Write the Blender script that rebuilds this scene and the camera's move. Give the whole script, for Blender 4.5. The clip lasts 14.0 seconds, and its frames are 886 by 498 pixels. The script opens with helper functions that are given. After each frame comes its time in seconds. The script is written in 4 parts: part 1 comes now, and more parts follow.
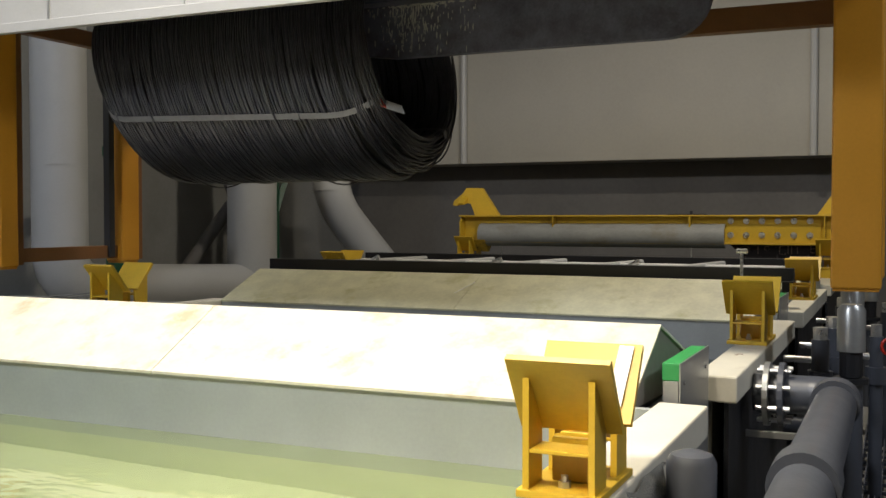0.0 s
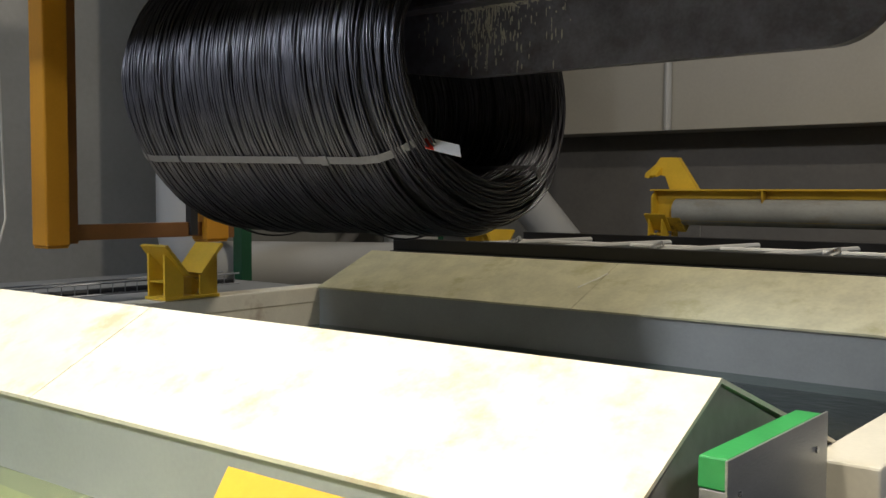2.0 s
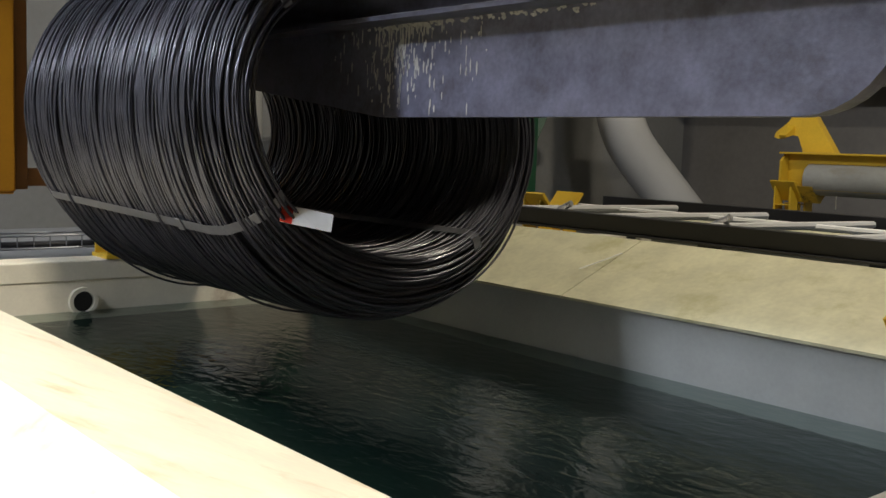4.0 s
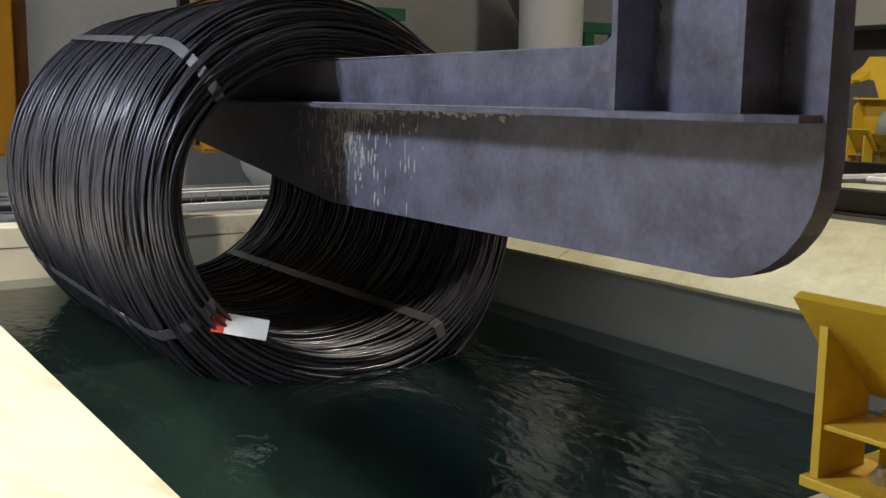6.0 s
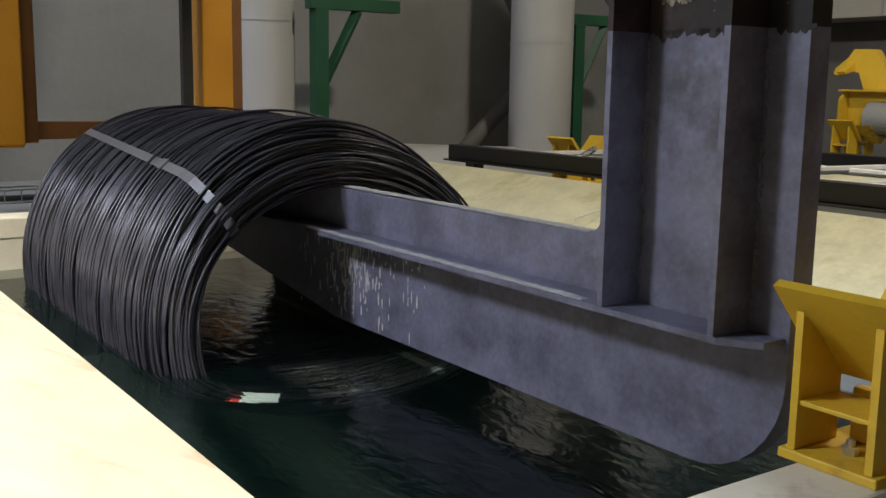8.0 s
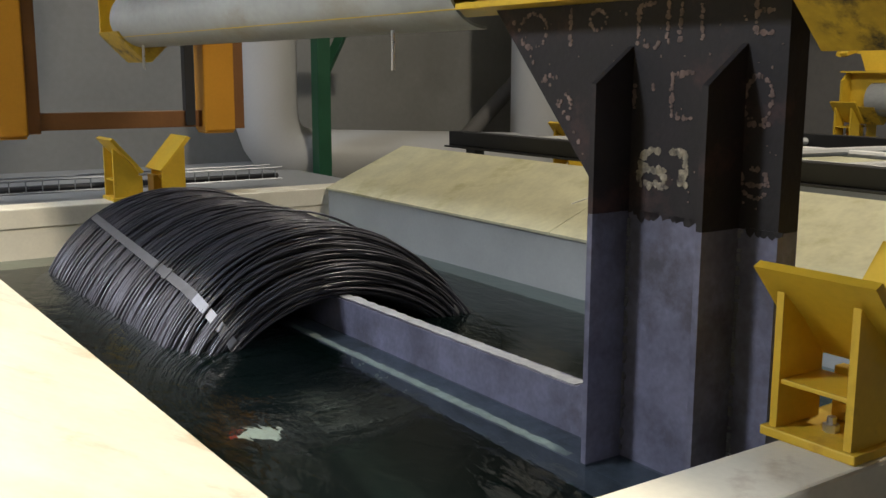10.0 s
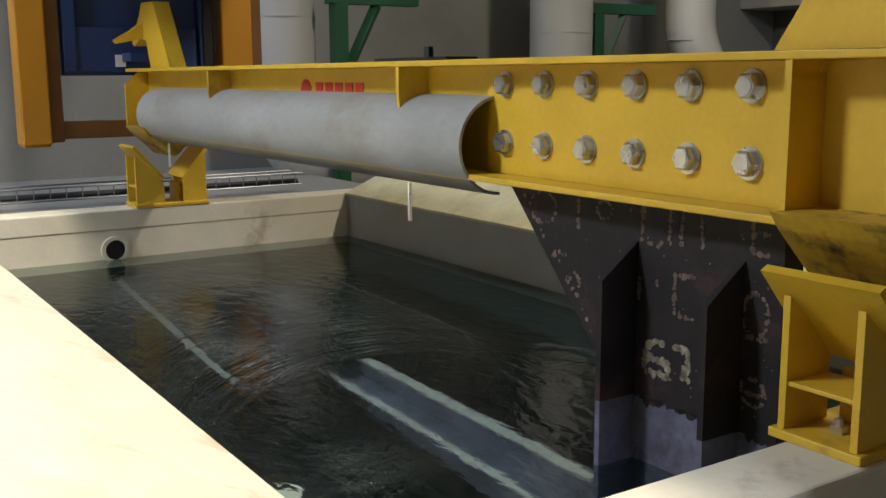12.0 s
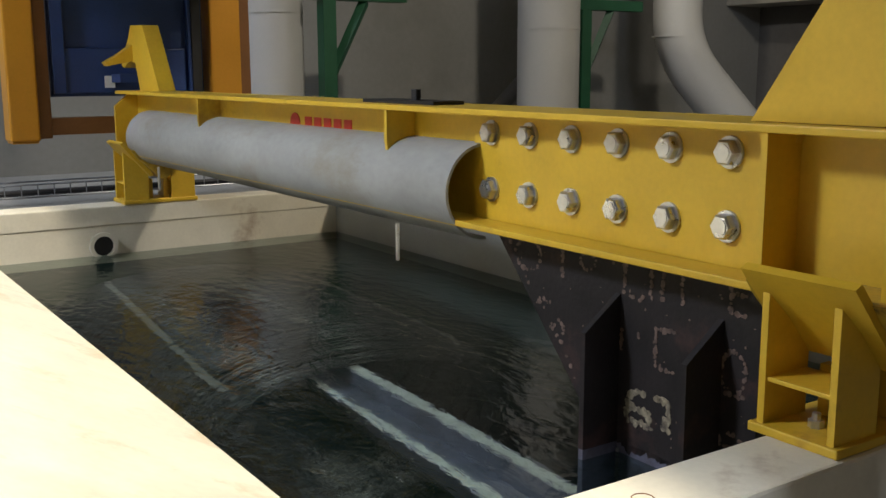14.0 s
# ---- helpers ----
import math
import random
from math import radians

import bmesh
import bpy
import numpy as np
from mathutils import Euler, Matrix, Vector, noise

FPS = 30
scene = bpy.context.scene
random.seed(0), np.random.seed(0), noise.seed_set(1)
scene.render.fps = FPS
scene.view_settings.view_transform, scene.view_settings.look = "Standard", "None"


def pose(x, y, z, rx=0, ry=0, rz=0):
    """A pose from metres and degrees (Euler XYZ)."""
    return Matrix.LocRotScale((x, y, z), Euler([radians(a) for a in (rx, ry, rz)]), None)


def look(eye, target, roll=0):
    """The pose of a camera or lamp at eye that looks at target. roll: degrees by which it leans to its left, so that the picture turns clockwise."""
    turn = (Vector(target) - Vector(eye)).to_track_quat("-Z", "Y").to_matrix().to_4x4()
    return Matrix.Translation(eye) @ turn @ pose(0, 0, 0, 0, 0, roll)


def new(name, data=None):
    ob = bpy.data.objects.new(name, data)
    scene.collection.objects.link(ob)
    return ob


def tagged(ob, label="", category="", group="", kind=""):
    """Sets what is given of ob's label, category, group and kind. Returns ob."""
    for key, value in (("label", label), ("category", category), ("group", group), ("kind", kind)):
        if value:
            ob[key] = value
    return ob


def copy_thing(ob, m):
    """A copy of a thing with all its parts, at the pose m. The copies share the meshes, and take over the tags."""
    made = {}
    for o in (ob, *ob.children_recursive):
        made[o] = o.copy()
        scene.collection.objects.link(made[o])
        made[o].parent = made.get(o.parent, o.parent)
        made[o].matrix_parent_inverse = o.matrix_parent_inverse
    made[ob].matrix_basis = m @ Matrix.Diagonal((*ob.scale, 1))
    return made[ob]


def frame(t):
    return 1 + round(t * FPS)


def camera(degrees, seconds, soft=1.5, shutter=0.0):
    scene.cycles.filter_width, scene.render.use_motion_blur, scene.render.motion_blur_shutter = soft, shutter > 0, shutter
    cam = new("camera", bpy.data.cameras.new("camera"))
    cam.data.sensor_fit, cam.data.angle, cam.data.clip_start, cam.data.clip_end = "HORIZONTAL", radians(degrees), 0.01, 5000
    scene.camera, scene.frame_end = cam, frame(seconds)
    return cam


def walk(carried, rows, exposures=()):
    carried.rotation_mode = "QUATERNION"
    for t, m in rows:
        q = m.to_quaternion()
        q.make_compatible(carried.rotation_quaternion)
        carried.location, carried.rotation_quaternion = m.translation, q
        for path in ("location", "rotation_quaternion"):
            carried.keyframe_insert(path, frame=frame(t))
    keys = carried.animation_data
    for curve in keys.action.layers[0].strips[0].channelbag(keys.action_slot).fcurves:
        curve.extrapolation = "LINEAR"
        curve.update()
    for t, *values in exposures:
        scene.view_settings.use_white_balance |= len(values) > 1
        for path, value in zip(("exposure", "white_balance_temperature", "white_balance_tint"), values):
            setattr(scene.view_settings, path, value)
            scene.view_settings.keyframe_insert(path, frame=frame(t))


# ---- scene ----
cam = camera(47.4, 14.0)
PATH = [
    (0, (0.733, -5.555, 0.673), (-0.09, -3.733, 0.613), -0.0),
    (0.5, (0.754, -5.067, 0.692), (-0.158, -3.288, 0.65), -0.2),
    (1, (0.814, -4.577, 0.686), (-0.237, -2.877, 0.616), 0.2),
    (1.5, (0.809, -4.078, 0.654), (-0.325, -2.432, 0.603), 1.3),
    (2, (0.807, -3.717, 0.669), (-0.447, -2.163, 0.558), 0.2),
    (2.5, (0.84, -3.273, 0.662), (-0.484, -1.78, 0.535), 0.9),
    (5, (0.909, -1.614, 0.663), (-0.71, -0.467, 0.414), 0.8),
    (5.5, (0.973, -1.531, 0.685), (-0.665, -0.412, 0.427), 0.4),
    (6, (0.947, -1.48, 0.668), (-0.689, -0.368, 0.371), 0.8),
    (6.5, (1.019, -1.557, 0.692), (-0.617, -0.449, 0.38), 0.9),
    (7, (1.046, -1.596, 0.703), (-0.59, -0.488, 0.391), 0.9),
    (7.5, (1.051, -1.601, 0.702), (-0.575, -0.479, 0.391), 1.0),
    (8, (1.06, -1.61, 0.702), (-0.56, -0.482, 0.381), 0.9),
    (10.5, (1.129, -1.593, 0.708), (-0.504, -0.494, 0.357), -0.2),
    (11, (1.143, -1.605, 0.724), (-0.499, -0.52, 0.37), -0.5),
    (11.5, (1.154, -1.61, 0.715), (-0.491, -0.526, 0.374), -0.1),
    (12, (1.16, -1.603, 0.717), (-0.49, -0.525, 0.377), -0.3),
    (12.5, (1.172, -1.609, 0.717), (-0.481, -0.532, 0.387), -0.2),
    (13, (1.18, -1.614, 0.706), (-0.473, -0.534, 0.392), 0.1),
    (13.5, (1.183, -1.615, 0.709), (-0.461, -0.526, 0.379), 0.0),
    (14, (1.189, -1.616, 0.729), (-0.447, -0.52, 0.379), -0.2),
]
walk(cam, [(t, look(eye, target, roll)) for t, eye, target, roll in PATH],
     exposures=[(0, -0.28), (2.6, -0.26), (5.0, 0.3), (8.0, 0.22), (10.5, 0.2), (14.0, 0.16)])

# ---- hook motion: straight down at a steady pace, then at rest in the cradles ----
REST = 12.62
PITCH = 3.265          # spacing of the tanks
YC = 0.21              # middle line of the tank in which the coil is dipped
NEAR_X, FAR_X = 0.0, -4.48   # cradles at the two tank ends
IN_NEAR, IN_FAR = -0.065, -4.38
WATER_Z = -0.268
FLOOR_Z = -1.0

# ---- light ----
world = bpy.data.worlds.new("world")
scene.world = world
world.use_nodes = True
world.node_tree.nodes["Background"].inputs[0].default_value = (0.5, 0.55, 0.65, 1)
world.node_tree.nodes["Background"].inputs[1].default_value = 0.035


def lamp(name, eye, target, watts, size, colour, beam=180):
    data = bpy.data.lights.new(name, "AREA")
    data.shape, data.size, data.energy, data.color = "DISK", size, watts, colour
    data.spread = radians(beam)
    ob = new(name, data)
    ob.matrix_world = look(eye, target)
    return ob


WARM, COOL = (1.0, 0.9, 0.74), (0.82, 0.88, 1.0)
lamp("hall_lamp_front", (-1.7, -2.35, 5.3), (-1.7, -1.9, 0), 450, 0.4, WARM)
lamp("hall_lamp_back", (-0.8, 3.2, 5.3), (-1.2, 2.6, 0), 250, 0.5, WARM)
lamp("hall_lamp_side", (-3.0, -5.7, 4.8), (-2.2, 0.0, -0.3), 92, 1.1, COOL, 86)
# added fill, no known fixture: lifts the general level from the east
lamp("fill_lamp_east", (4.8, -1.5, 5.0), (0.0, -0.5, 0.0), 190, 1.4, COOL)
# added narrow beam, unseen source, that brightens the near cradle and ridge
lamp("cradle_fill_south", (-0.6, -6.2, 5.2), (-0.4, -3.4, 0.2), 32, 0.5, WARM, 40)
# unseen cool lamp added to brighten the far end and west wall
lamp("west_end_fill", (-6.0, -1.9, 5.3), (-5.9, -0.6, 0.0), 120, 0.8, COOL)


# ---- materials ----
def shader(name):
    m = bpy.data.materials.new(name)
    m.use_nodes = True
    nt = m.node_tree
    return m, nt, nt.nodes["Principled BSDF"]


def mat(name, base, rough=0.5, metal=0.0, vary=0.25, scale=6.0, fine=60.0, bump=0.15, stain=None, amount=0.0, stretch=(1, 1, 1), spec=0.5):
    """A surface with variation at two scales, fine relief and, if given, stains of another colour."""
    m, nt, bsdf = shader(name)
    n, l = nt.nodes, nt.links
    coord = n.new("ShaderNodeTexCoord")
    mapping = n.new("ShaderNodeMapping")
    mapping.inputs["Scale"].default_value = stretch
    l.new(coord.outputs["Object"], mapping.inputs["Vector"])
    big, small = n.new("ShaderNodeTexNoise"), n.new("ShaderNodeTexNoise")
    big.inputs["Scale"].default_value, big.inputs["Detail"].default_value = scale, 5
    small.inputs["Scale"].default_value, small.inputs["Detail"].default_value = fine, 3
    for t in (big, small):
        l.new(mapping.outputs[0], t.inputs["Vector"])
    ramp = n.new("ShaderNodeValToRGB")
    ramp.color_ramp.elements[0].position, ramp.color_ramp.elements[1].position = 0.3, 0.72
    ramp.color_ramp.elements[0].color = (*[c * (1 - vary) for c in base], 1)
    ramp.color_ramp.elements[1].color = (*[min(1, c * (1 + vary * 0.6)) for c in base], 1)
    mixf = n.new("ShaderNodeMath")
    mixf.operation = "MULTIPLY_ADD"
    mixf.inputs[1].default_value = 0.3
    l.new(small.outputs[0], mixf.inputs[0])
    half = n.new("ShaderNodeMath")
    half.operation = "MULTIPLY"
    half.inputs[1].default_value = 0.7
    l.new(big.outputs[0], half.inputs[0])
    l.new(half.outputs[0], mixf.inputs[2])
    l.new(mixf.outputs[0], ramp.inputs[0])
    out = ramp.outputs[0]
    if stain:
        patch = n.new("ShaderNodeTexNoise")
        patch.inputs["Scale"].default_value, patch.inputs["Detail"].default_value = scale * 0.45, 9
        patch.inputs["Roughness"].default_value = 0.68
        l.new(mapping.outputs[0], patch.inputs["Vector"])
        pr = n.new("ShaderNodeValToRGB")
        pr.color_ramp.elements[0].position, pr.color_ramp.elements[1].position = 0.62 - amount * 0.3, 0.74 - amount * 0.2
        l.new(patch.outputs[0], pr.inputs[0])
        mx = n.new("ShaderNodeMix")
        mx.data_type = "RGBA"
        l.new(pr.outputs[0], mx.inputs[0])
        l.new(out, mx.inputs[6])
        mx.inputs[7].default_value = (*stain, 1)
        out = mx.outputs[2]
    l.new(out, bsdf.inputs["Base Color"])
    rr = n.new("ShaderNodeMapRange")
    rr.inputs[3].default_value, rr.inputs[4].default_value = max(0.03, rough - 0.12), min(1, rough + 0.12)
    l.new(big.outputs[0], rr.inputs[0])
    l.new(rr.outputs[0], bsdf.inputs["Roughness"])
    bsdf.inputs["Metallic"].default_value = metal
    bsdf.inputs["Specular IOR Level"].default_value = spec
    if bump:
        b = n.new("ShaderNodeBump")
        b.inputs["Strength"].default_value, b.inputs["Distance"].default_value = bump, 0.004
        l.new(small.outputs[0], b.inputs["Height"])
        l.new(b.outputs[0], bsdf.inputs["Normal"])
    return m


M_YELLOW = mat("yellow_paint", (0.63, 0.405, 0.028), 0.45, vary=0.16, scale=5, bump=0.08, stain=(0.34, 0.19, 0.02), amount=0.05)
M_WORN = mat("worn_yellow_paint", (0.52, 0.34, 0.03), 0.55, vary=0.3, scale=20, bump=0.25, stain=(0.03, 0.025, 0.02), amount=0.38)
M_ORANGE = mat("orange_paint", (0.55, 0.25, 0.018), 0.4, vary=0.12, scale=3, bump=0.06)
M_BROWN = mat("brown_paint", (0.2, 0.085, 0.025), 0.5, vary=0.2, scale=4)
M_CREAM = mat("cream_plastic_sheet", (0.66, 0.62, 0.48), 0.5, vary=0.15, scale=8, fine=45, bump=0.12, stain=(0.5, 0.39, 0.24), amount=0.27)
M_OLIVE = mat("weathered_cream_sheet", (0.58, 0.56, 0.38), 0.5, vary=0.22, scale=6, fine=40, bump=0.15, stain=(0.4, 0.38, 0.2), amount=0.25)
M_RIM = mat("cream_rim", (0.68, 0.64, 0.52), 0.5, vary=0.12, scale=5, bump=0.12, stain=(0.38, 0.3, 0.22), amount=0.12)
M_WALLP = mat("tank_wall_grey", (0.33, 0.345, 0.33), 0.5, vary=0.12, scale=3, bump=0.08)
# darkened so that its colour stands in for light fading with depth
M_DEEP = mat("tank_lining_depth_dark", (0.02, 0.04, 0.037), 0.6, vary=0.4, scale=2.5)
M_PALE = mat("tank_lining_pale_green", (0.52, 0.55, 0.37), 0.6, vary=0.15, scale=2.0)
M_HOOK = mat("slate_steel", (0.148, 0.15, 0.212), 0.5, metal=0.2, vary=0.45, scale=9, fine=60, bump=0.25, stain=(0.07, 0.068, 0.085), amount=0.32)
M_DRIP = mat("white_residue", (0.5, 0.49, 0.46), 0.8, vary=0.3, scale=30)
M_LIT_RESIDUE = mat("top_light_and_residue", (0.34, 0.35, 0.36), 0.8, vary=0.35, scale=25)
M_RUST = mat("corroded_steel", (0.013, 0.0095, 0.01), 0.66, metal=0.15, vary=0.6, scale=9, fine=55, bump=0.4, stain=(0.06, 0.028, 0.024), amount=0.22)
M_CHALK = mat("faded_marking", (0.36, 0.31, 0.22), 0.8, vary=0.8, scale=45, stain=(0.04, 0.03, 0.03), amount=0.5)
M_FLAKE = mat("rust_flake", (0.19, 0.13, 0.108), 0.85, vary=0.7, scale=40)
M_WIRE = mat("dark_steel_wire", (0.056, 0.056, 0.07), 0.38, metal=0.35, vary=0.4, scale=14, fine=120, bump=0.05)
M_WIRE.node_tree.nodes["Principled BSDF"].inputs["Coat Weight"].default_value = 0.3
M_WIRE.node_tree.nodes["Principled BSDF"].inputs["Coat Roughness"].default_value = 0.12
M_CORE_SHADE = mat("wire_core_shade", (0.012, 0.012, 0.014), 0.6, metal=0.3, vary=0.4, scale=30)
M_STRAP = mat("steel_strap", (0.2, 0.2, 0.215), 0.5, metal=0.6, vary=0.2, scale=20)
M_STEEL = mat("bright_steel", (0.62, 0.62, 0.62), 0.3, metal=0.9, vary=0.2, scale=25, bump=0.05)
M_PIPE = mat("grey_plastic_pipe", (0.31, 0.315, 0.3), 0.5, vary=0.2, scale=5, fine=40, bump=0.06, stain=(0.24, 0.22, 0.17), amount=0.22, stretch=(0.6, 1, 1))
M_DUCT = mat("pale_grey_duct", (0.46, 0.46, 0.45), 0.42, vary=0.08, scale=2, bump=0.04)
M_PVC = mat("dark_grey_pvc", (0.07, 0.075, 0.088), 0.38, vary=0.15, scale=5)
M_BLACK = mat("black_steel", (0.014, 0.014, 0.016), 0.5, vary=0.3, scale=5)
M_BLUE = mat("blue_paint", (0.018, 0.045, 0.16), 0.45, vary=0.25, scale=4)
M_GREEN = mat("green_paint", (0.012, 0.085, 0.04), 0.5, vary=0.2, scale=4)
M_LIME = mat("bright_green_plastic", (0.035, 0.3, 0.075), 0.45, vary=0.12, scale=10)
M_SHEET = mat("brushed_sheet", (0.4, 0.4, 0.38), 0.34, metal=0.6, vary=0.15, scale=3, stretch=(1, 1, 4))
M_STAINED = mat("stained_metal_panel", (0.27, 0.25, 0.22), 0.45, metal=0.2, vary=0.25, scale=4, fine=30, bump=0.1, stain=(0.16, 0.13, 0.1), amount=0.25)
M_CONC = mat("concrete_wall", (0.25, 0.25, 0.24), 0.8, vary=0.15, scale=1.2, fine=20, bump=0.2, stain=(0.2, 0.2, 0.19), amount=0.2)
M_DARKC = mat("dark_concrete_duct_shade", (0.15, 0.145, 0.14), 0.85, vary=0.2, scale=1.1, fine=18, bump=0.2, stain=(0.1, 0.1, 0.1), amount=0.22)
M_PANEL = mat("pale_wall_panel", (0.39, 0.372, 0.325), 0.6, vary=0.1, scale=0.9, fine=25, bump=0.08, stain=(0.42, 0.4, 0.34), amount=0.2)
M_HOOD = mat("white_sheet_cladding", (0.4, 0.39, 0.37), 0.45, vary=0.08, scale=3)
M_GRATE = mat("grating_steel", (0.13, 0.135, 0.16), 0.45, metal=0.5, vary=0.2, scale=8)
M_FLOOR = mat("concrete_floor", (0.2, 0.2, 0.19), 0.6, vary=0.25, scale=1.5, fine=30, bump=0.15, stain=(0.12, 0.12, 0.12), amount=0.3)
M_RED = mat("red_paint", (0.55, 0.03, 0.015), 0.45, vary=0.15, scale=10)
M_LABEL = mat("white_label", (0.72, 0.72, 0.7), 0.5, vary=0.06, scale=15)
M_TRAY = mat("galvanised_tray", (0.3, 0.31, 0.33), 0.4, metal=0.6, vary=0.15, scale=8)
M_CABLE = mat("black_cable", (0.02, 0.02, 0.022), 0.55, vary=0.2, scale=10)

M_PLASTIC = mat("clear_plastic", (0.6, 0.6, 0.58), 0.2, vary=0.1, scale=12)
M_PLASTIC.node_tree.nodes["Principled BSDF"].inputs["Transmission Weight"].default_value = 0.75


def water_material(name, tint, depth_tint, murk_share, waves, strength):
    """Clear liquid: tinted refraction below a Fresnel gloss, with small waves."""
    m, nt, bsdf = shader(name)
    n, l = nt.nodes, nt.links
    n.remove(bsdf)
    coord = n.new("ShaderNodeTexCoord")
    mapping = n.new("ShaderNodeMapping")
    mapping.inputs["Scale"].default_value = (1.0, 2.0, 1.0)
    mapping.inputs["Rotation"].default_value = (0, 0, 0.5)
    l.new(coord.outputs["Object"], mapping.inputs["Vector"])
    a, b = n.new("ShaderNodeTexNoise"), n.new("ShaderNodeTexNoise")
    a.inputs["Scale"].default_value, a.inputs["Detail"].default_value, a.inputs["Distortion"].default_value = waves, 3, 0.6
    b.inputs["Scale"].default_value, b.inputs["Detail"].default_value = waves * 4.5, 2
    l.new(mapping.outputs[0], a.inputs["Vector"])
    l.new(mapping.outputs[0], b.inputs["Vector"])
    add = n.new("ShaderNodeMath")
    add.operation = "MULTIPLY_ADD"
    add.inputs[1].default_value = 0.08
    l.new(b.outputs[0], add.inputs[0])
    l.new(a.outputs[0], add.inputs[2])
    bump = n.new("ShaderNodeBump")
    bump.inputs["Strength"].default_value, bump.inputs["Distance"].default_value = strength, 0.05
    l.new(add.outputs[0], bump.inputs["Height"])
    refr, gloss, fres, mix = n.new("ShaderNodeBsdfRefraction"), n.new("ShaderNodeBsdfGlossy"), n.new("ShaderNodeFresnel"), n.new("ShaderNodeMixShader")
    refr.inputs["IOR"].default_value, refr.inputs["Roughness"].default_value = 1.33, 0.03
    refr.inputs["Color"].default_value = (*tint, 1)
    gloss.inputs["Roughness"].default_value = 0.04
    fres.inputs["IOR"].default_value = 1.33
    murk = n.new("ShaderNodeBsdfDiffuse")
    murk.inputs["Color"].default_value = (*depth_tint, 1)
    body = n.new("ShaderNodeMixShader")
    body.inputs[0].default_value = murk_share
    l.new(refr.outputs[0], body.inputs[1])
    l.new(murk.outputs[0], body.inputs[2])
    calm = n.new("ShaderNodeBump")
    calm.inputs["Strength"].default_value, calm.inputs["Distance"].default_value = strength * 0.4, 0.05
    l.new(add.outputs[0], calm.inputs["Height"])
    l.new(calm.outputs[0], refr.inputs["Normal"])
    for s in (gloss, fres):
        l.new(bump.outputs[0], s.inputs["Normal"])
    l.new(fres.outputs[0], mix.inputs[0])
    l.new(body.outputs[0], mix.inputs[1])
    l.new(gloss.outputs[0], mix.inputs[2])
    l.new(mix.outputs[0], n["Material Output"].inputs["Surface"])
    return m


M_WATER = water_material("dark_green_liquid", (0.42, 0.51, 0.47), (0.011, 0.042, 0.035), 0.05, 8.5, 0.12)
M_WATER_PALE = water_material("pale_green_liquid", (0.64, 0.68, 0.52), (0.21, 0.24, 0.13), 0.35, 2.0, 0.12)


# ---- mesh helpers ----
def part(name, bm, material, parent=None, label="", smooth=False):
    me = bpy.data.meshes.new(name)
    bmesh.ops.recalc_face_normals(bm, faces=bm.faces)
    bm.to_mesh(me)
    bm.free()
    me.materials.append(material)
    if smooth:
        me.polygons.foreach_set("use_smooth", [True] * len(me.polygons))
        me.set_sharp_from_angle(angle=radians(35))
    ob = new(name, me)
    if parent:
        ob.parent = parent
    if label:
        ob["label"] = label
    return ob


def share(name, source, parent, m):
    """Another piece on the same mesh, at the pose m."""
    ob = new(name, source.data)
    ob.parent = parent
    ob.matrix_basis = m
    return ob


def thing(name, label, category, group="", kind="", at=(0, 0, 0)):
    ob = new(name)
    ob.location = at
    ob.empty_display_size = 0.1
    return tagged(ob, label, category, group, kind)


def add_box(bm, x0, x1, y0, y1, z0, z1, bevel=0.0, m=None):
    vs = [bm.verts.new((x, y, z)) for x in (x0, x1) for y in (y0, y1) for z in (z0, z1)]
    idx = ((0, 1, 3, 2), (4, 6, 7, 5), (0, 4, 5, 1), (2, 3, 7, 6), (0, 2, 6, 4), (1, 5, 7, 3))
    fs = [bm.faces.new([vs[i] for i in f]) for f in idx]
    if m:
        bmesh.ops.transform(bm, matrix=m, verts=vs)
    if bevel:
        es = list({e for f in fs for e in f.edges})
        bmesh.ops.bevel(bm, geom=es, offset=bevel, segments=2, affect="EDGES", profile=0.5)
    return bm


def box(x0, x1, y0, y1, z0, z1, bevel=0.003):
    return add_box(bmesh.new(), x0, x1, y0, y1, z0, z1, bevel)


def add_prism(bm, pts, a0, a1, axis="y", bevel=0.0):
    """A polygon given in the plane across axis, extruded from a0 to a1. y: (x, z); x: (y, z); z: (x, y)."""
    def place(p, a):
        return {"y": (p[0], a, p[1]), "x": (a, p[0], p[1]), "z": (p[0], p[1], a)}[axis]
    lo, hi = [bm.verts.new(place(p, a0)) for p in pts], [bm.verts.new(place(p, a1)) for p in pts]
    fs = [bm.faces.new(lo), bm.faces.new(hi[::-1])]
    n = len(pts)
    for i in range(n):
        fs.append(bm.faces.new((lo[i], hi[i], hi[(i + 1) % n], lo[(i + 1) % n])))
    if bevel:
        es = [e for e in {e for f in fs for e in f.edges} if e.calc_face_angle(0) > 0.5]
        bmesh.ops.bevel(bm, geom=es, offset=bevel, segments=2, affect="EDGES", profile=0.5)
    return bm


def prism(pts, a0, a1, axis="y", bevel=0.0):
    return add_prism(bmesh.new(), pts, a0, a1, axis, bevel)


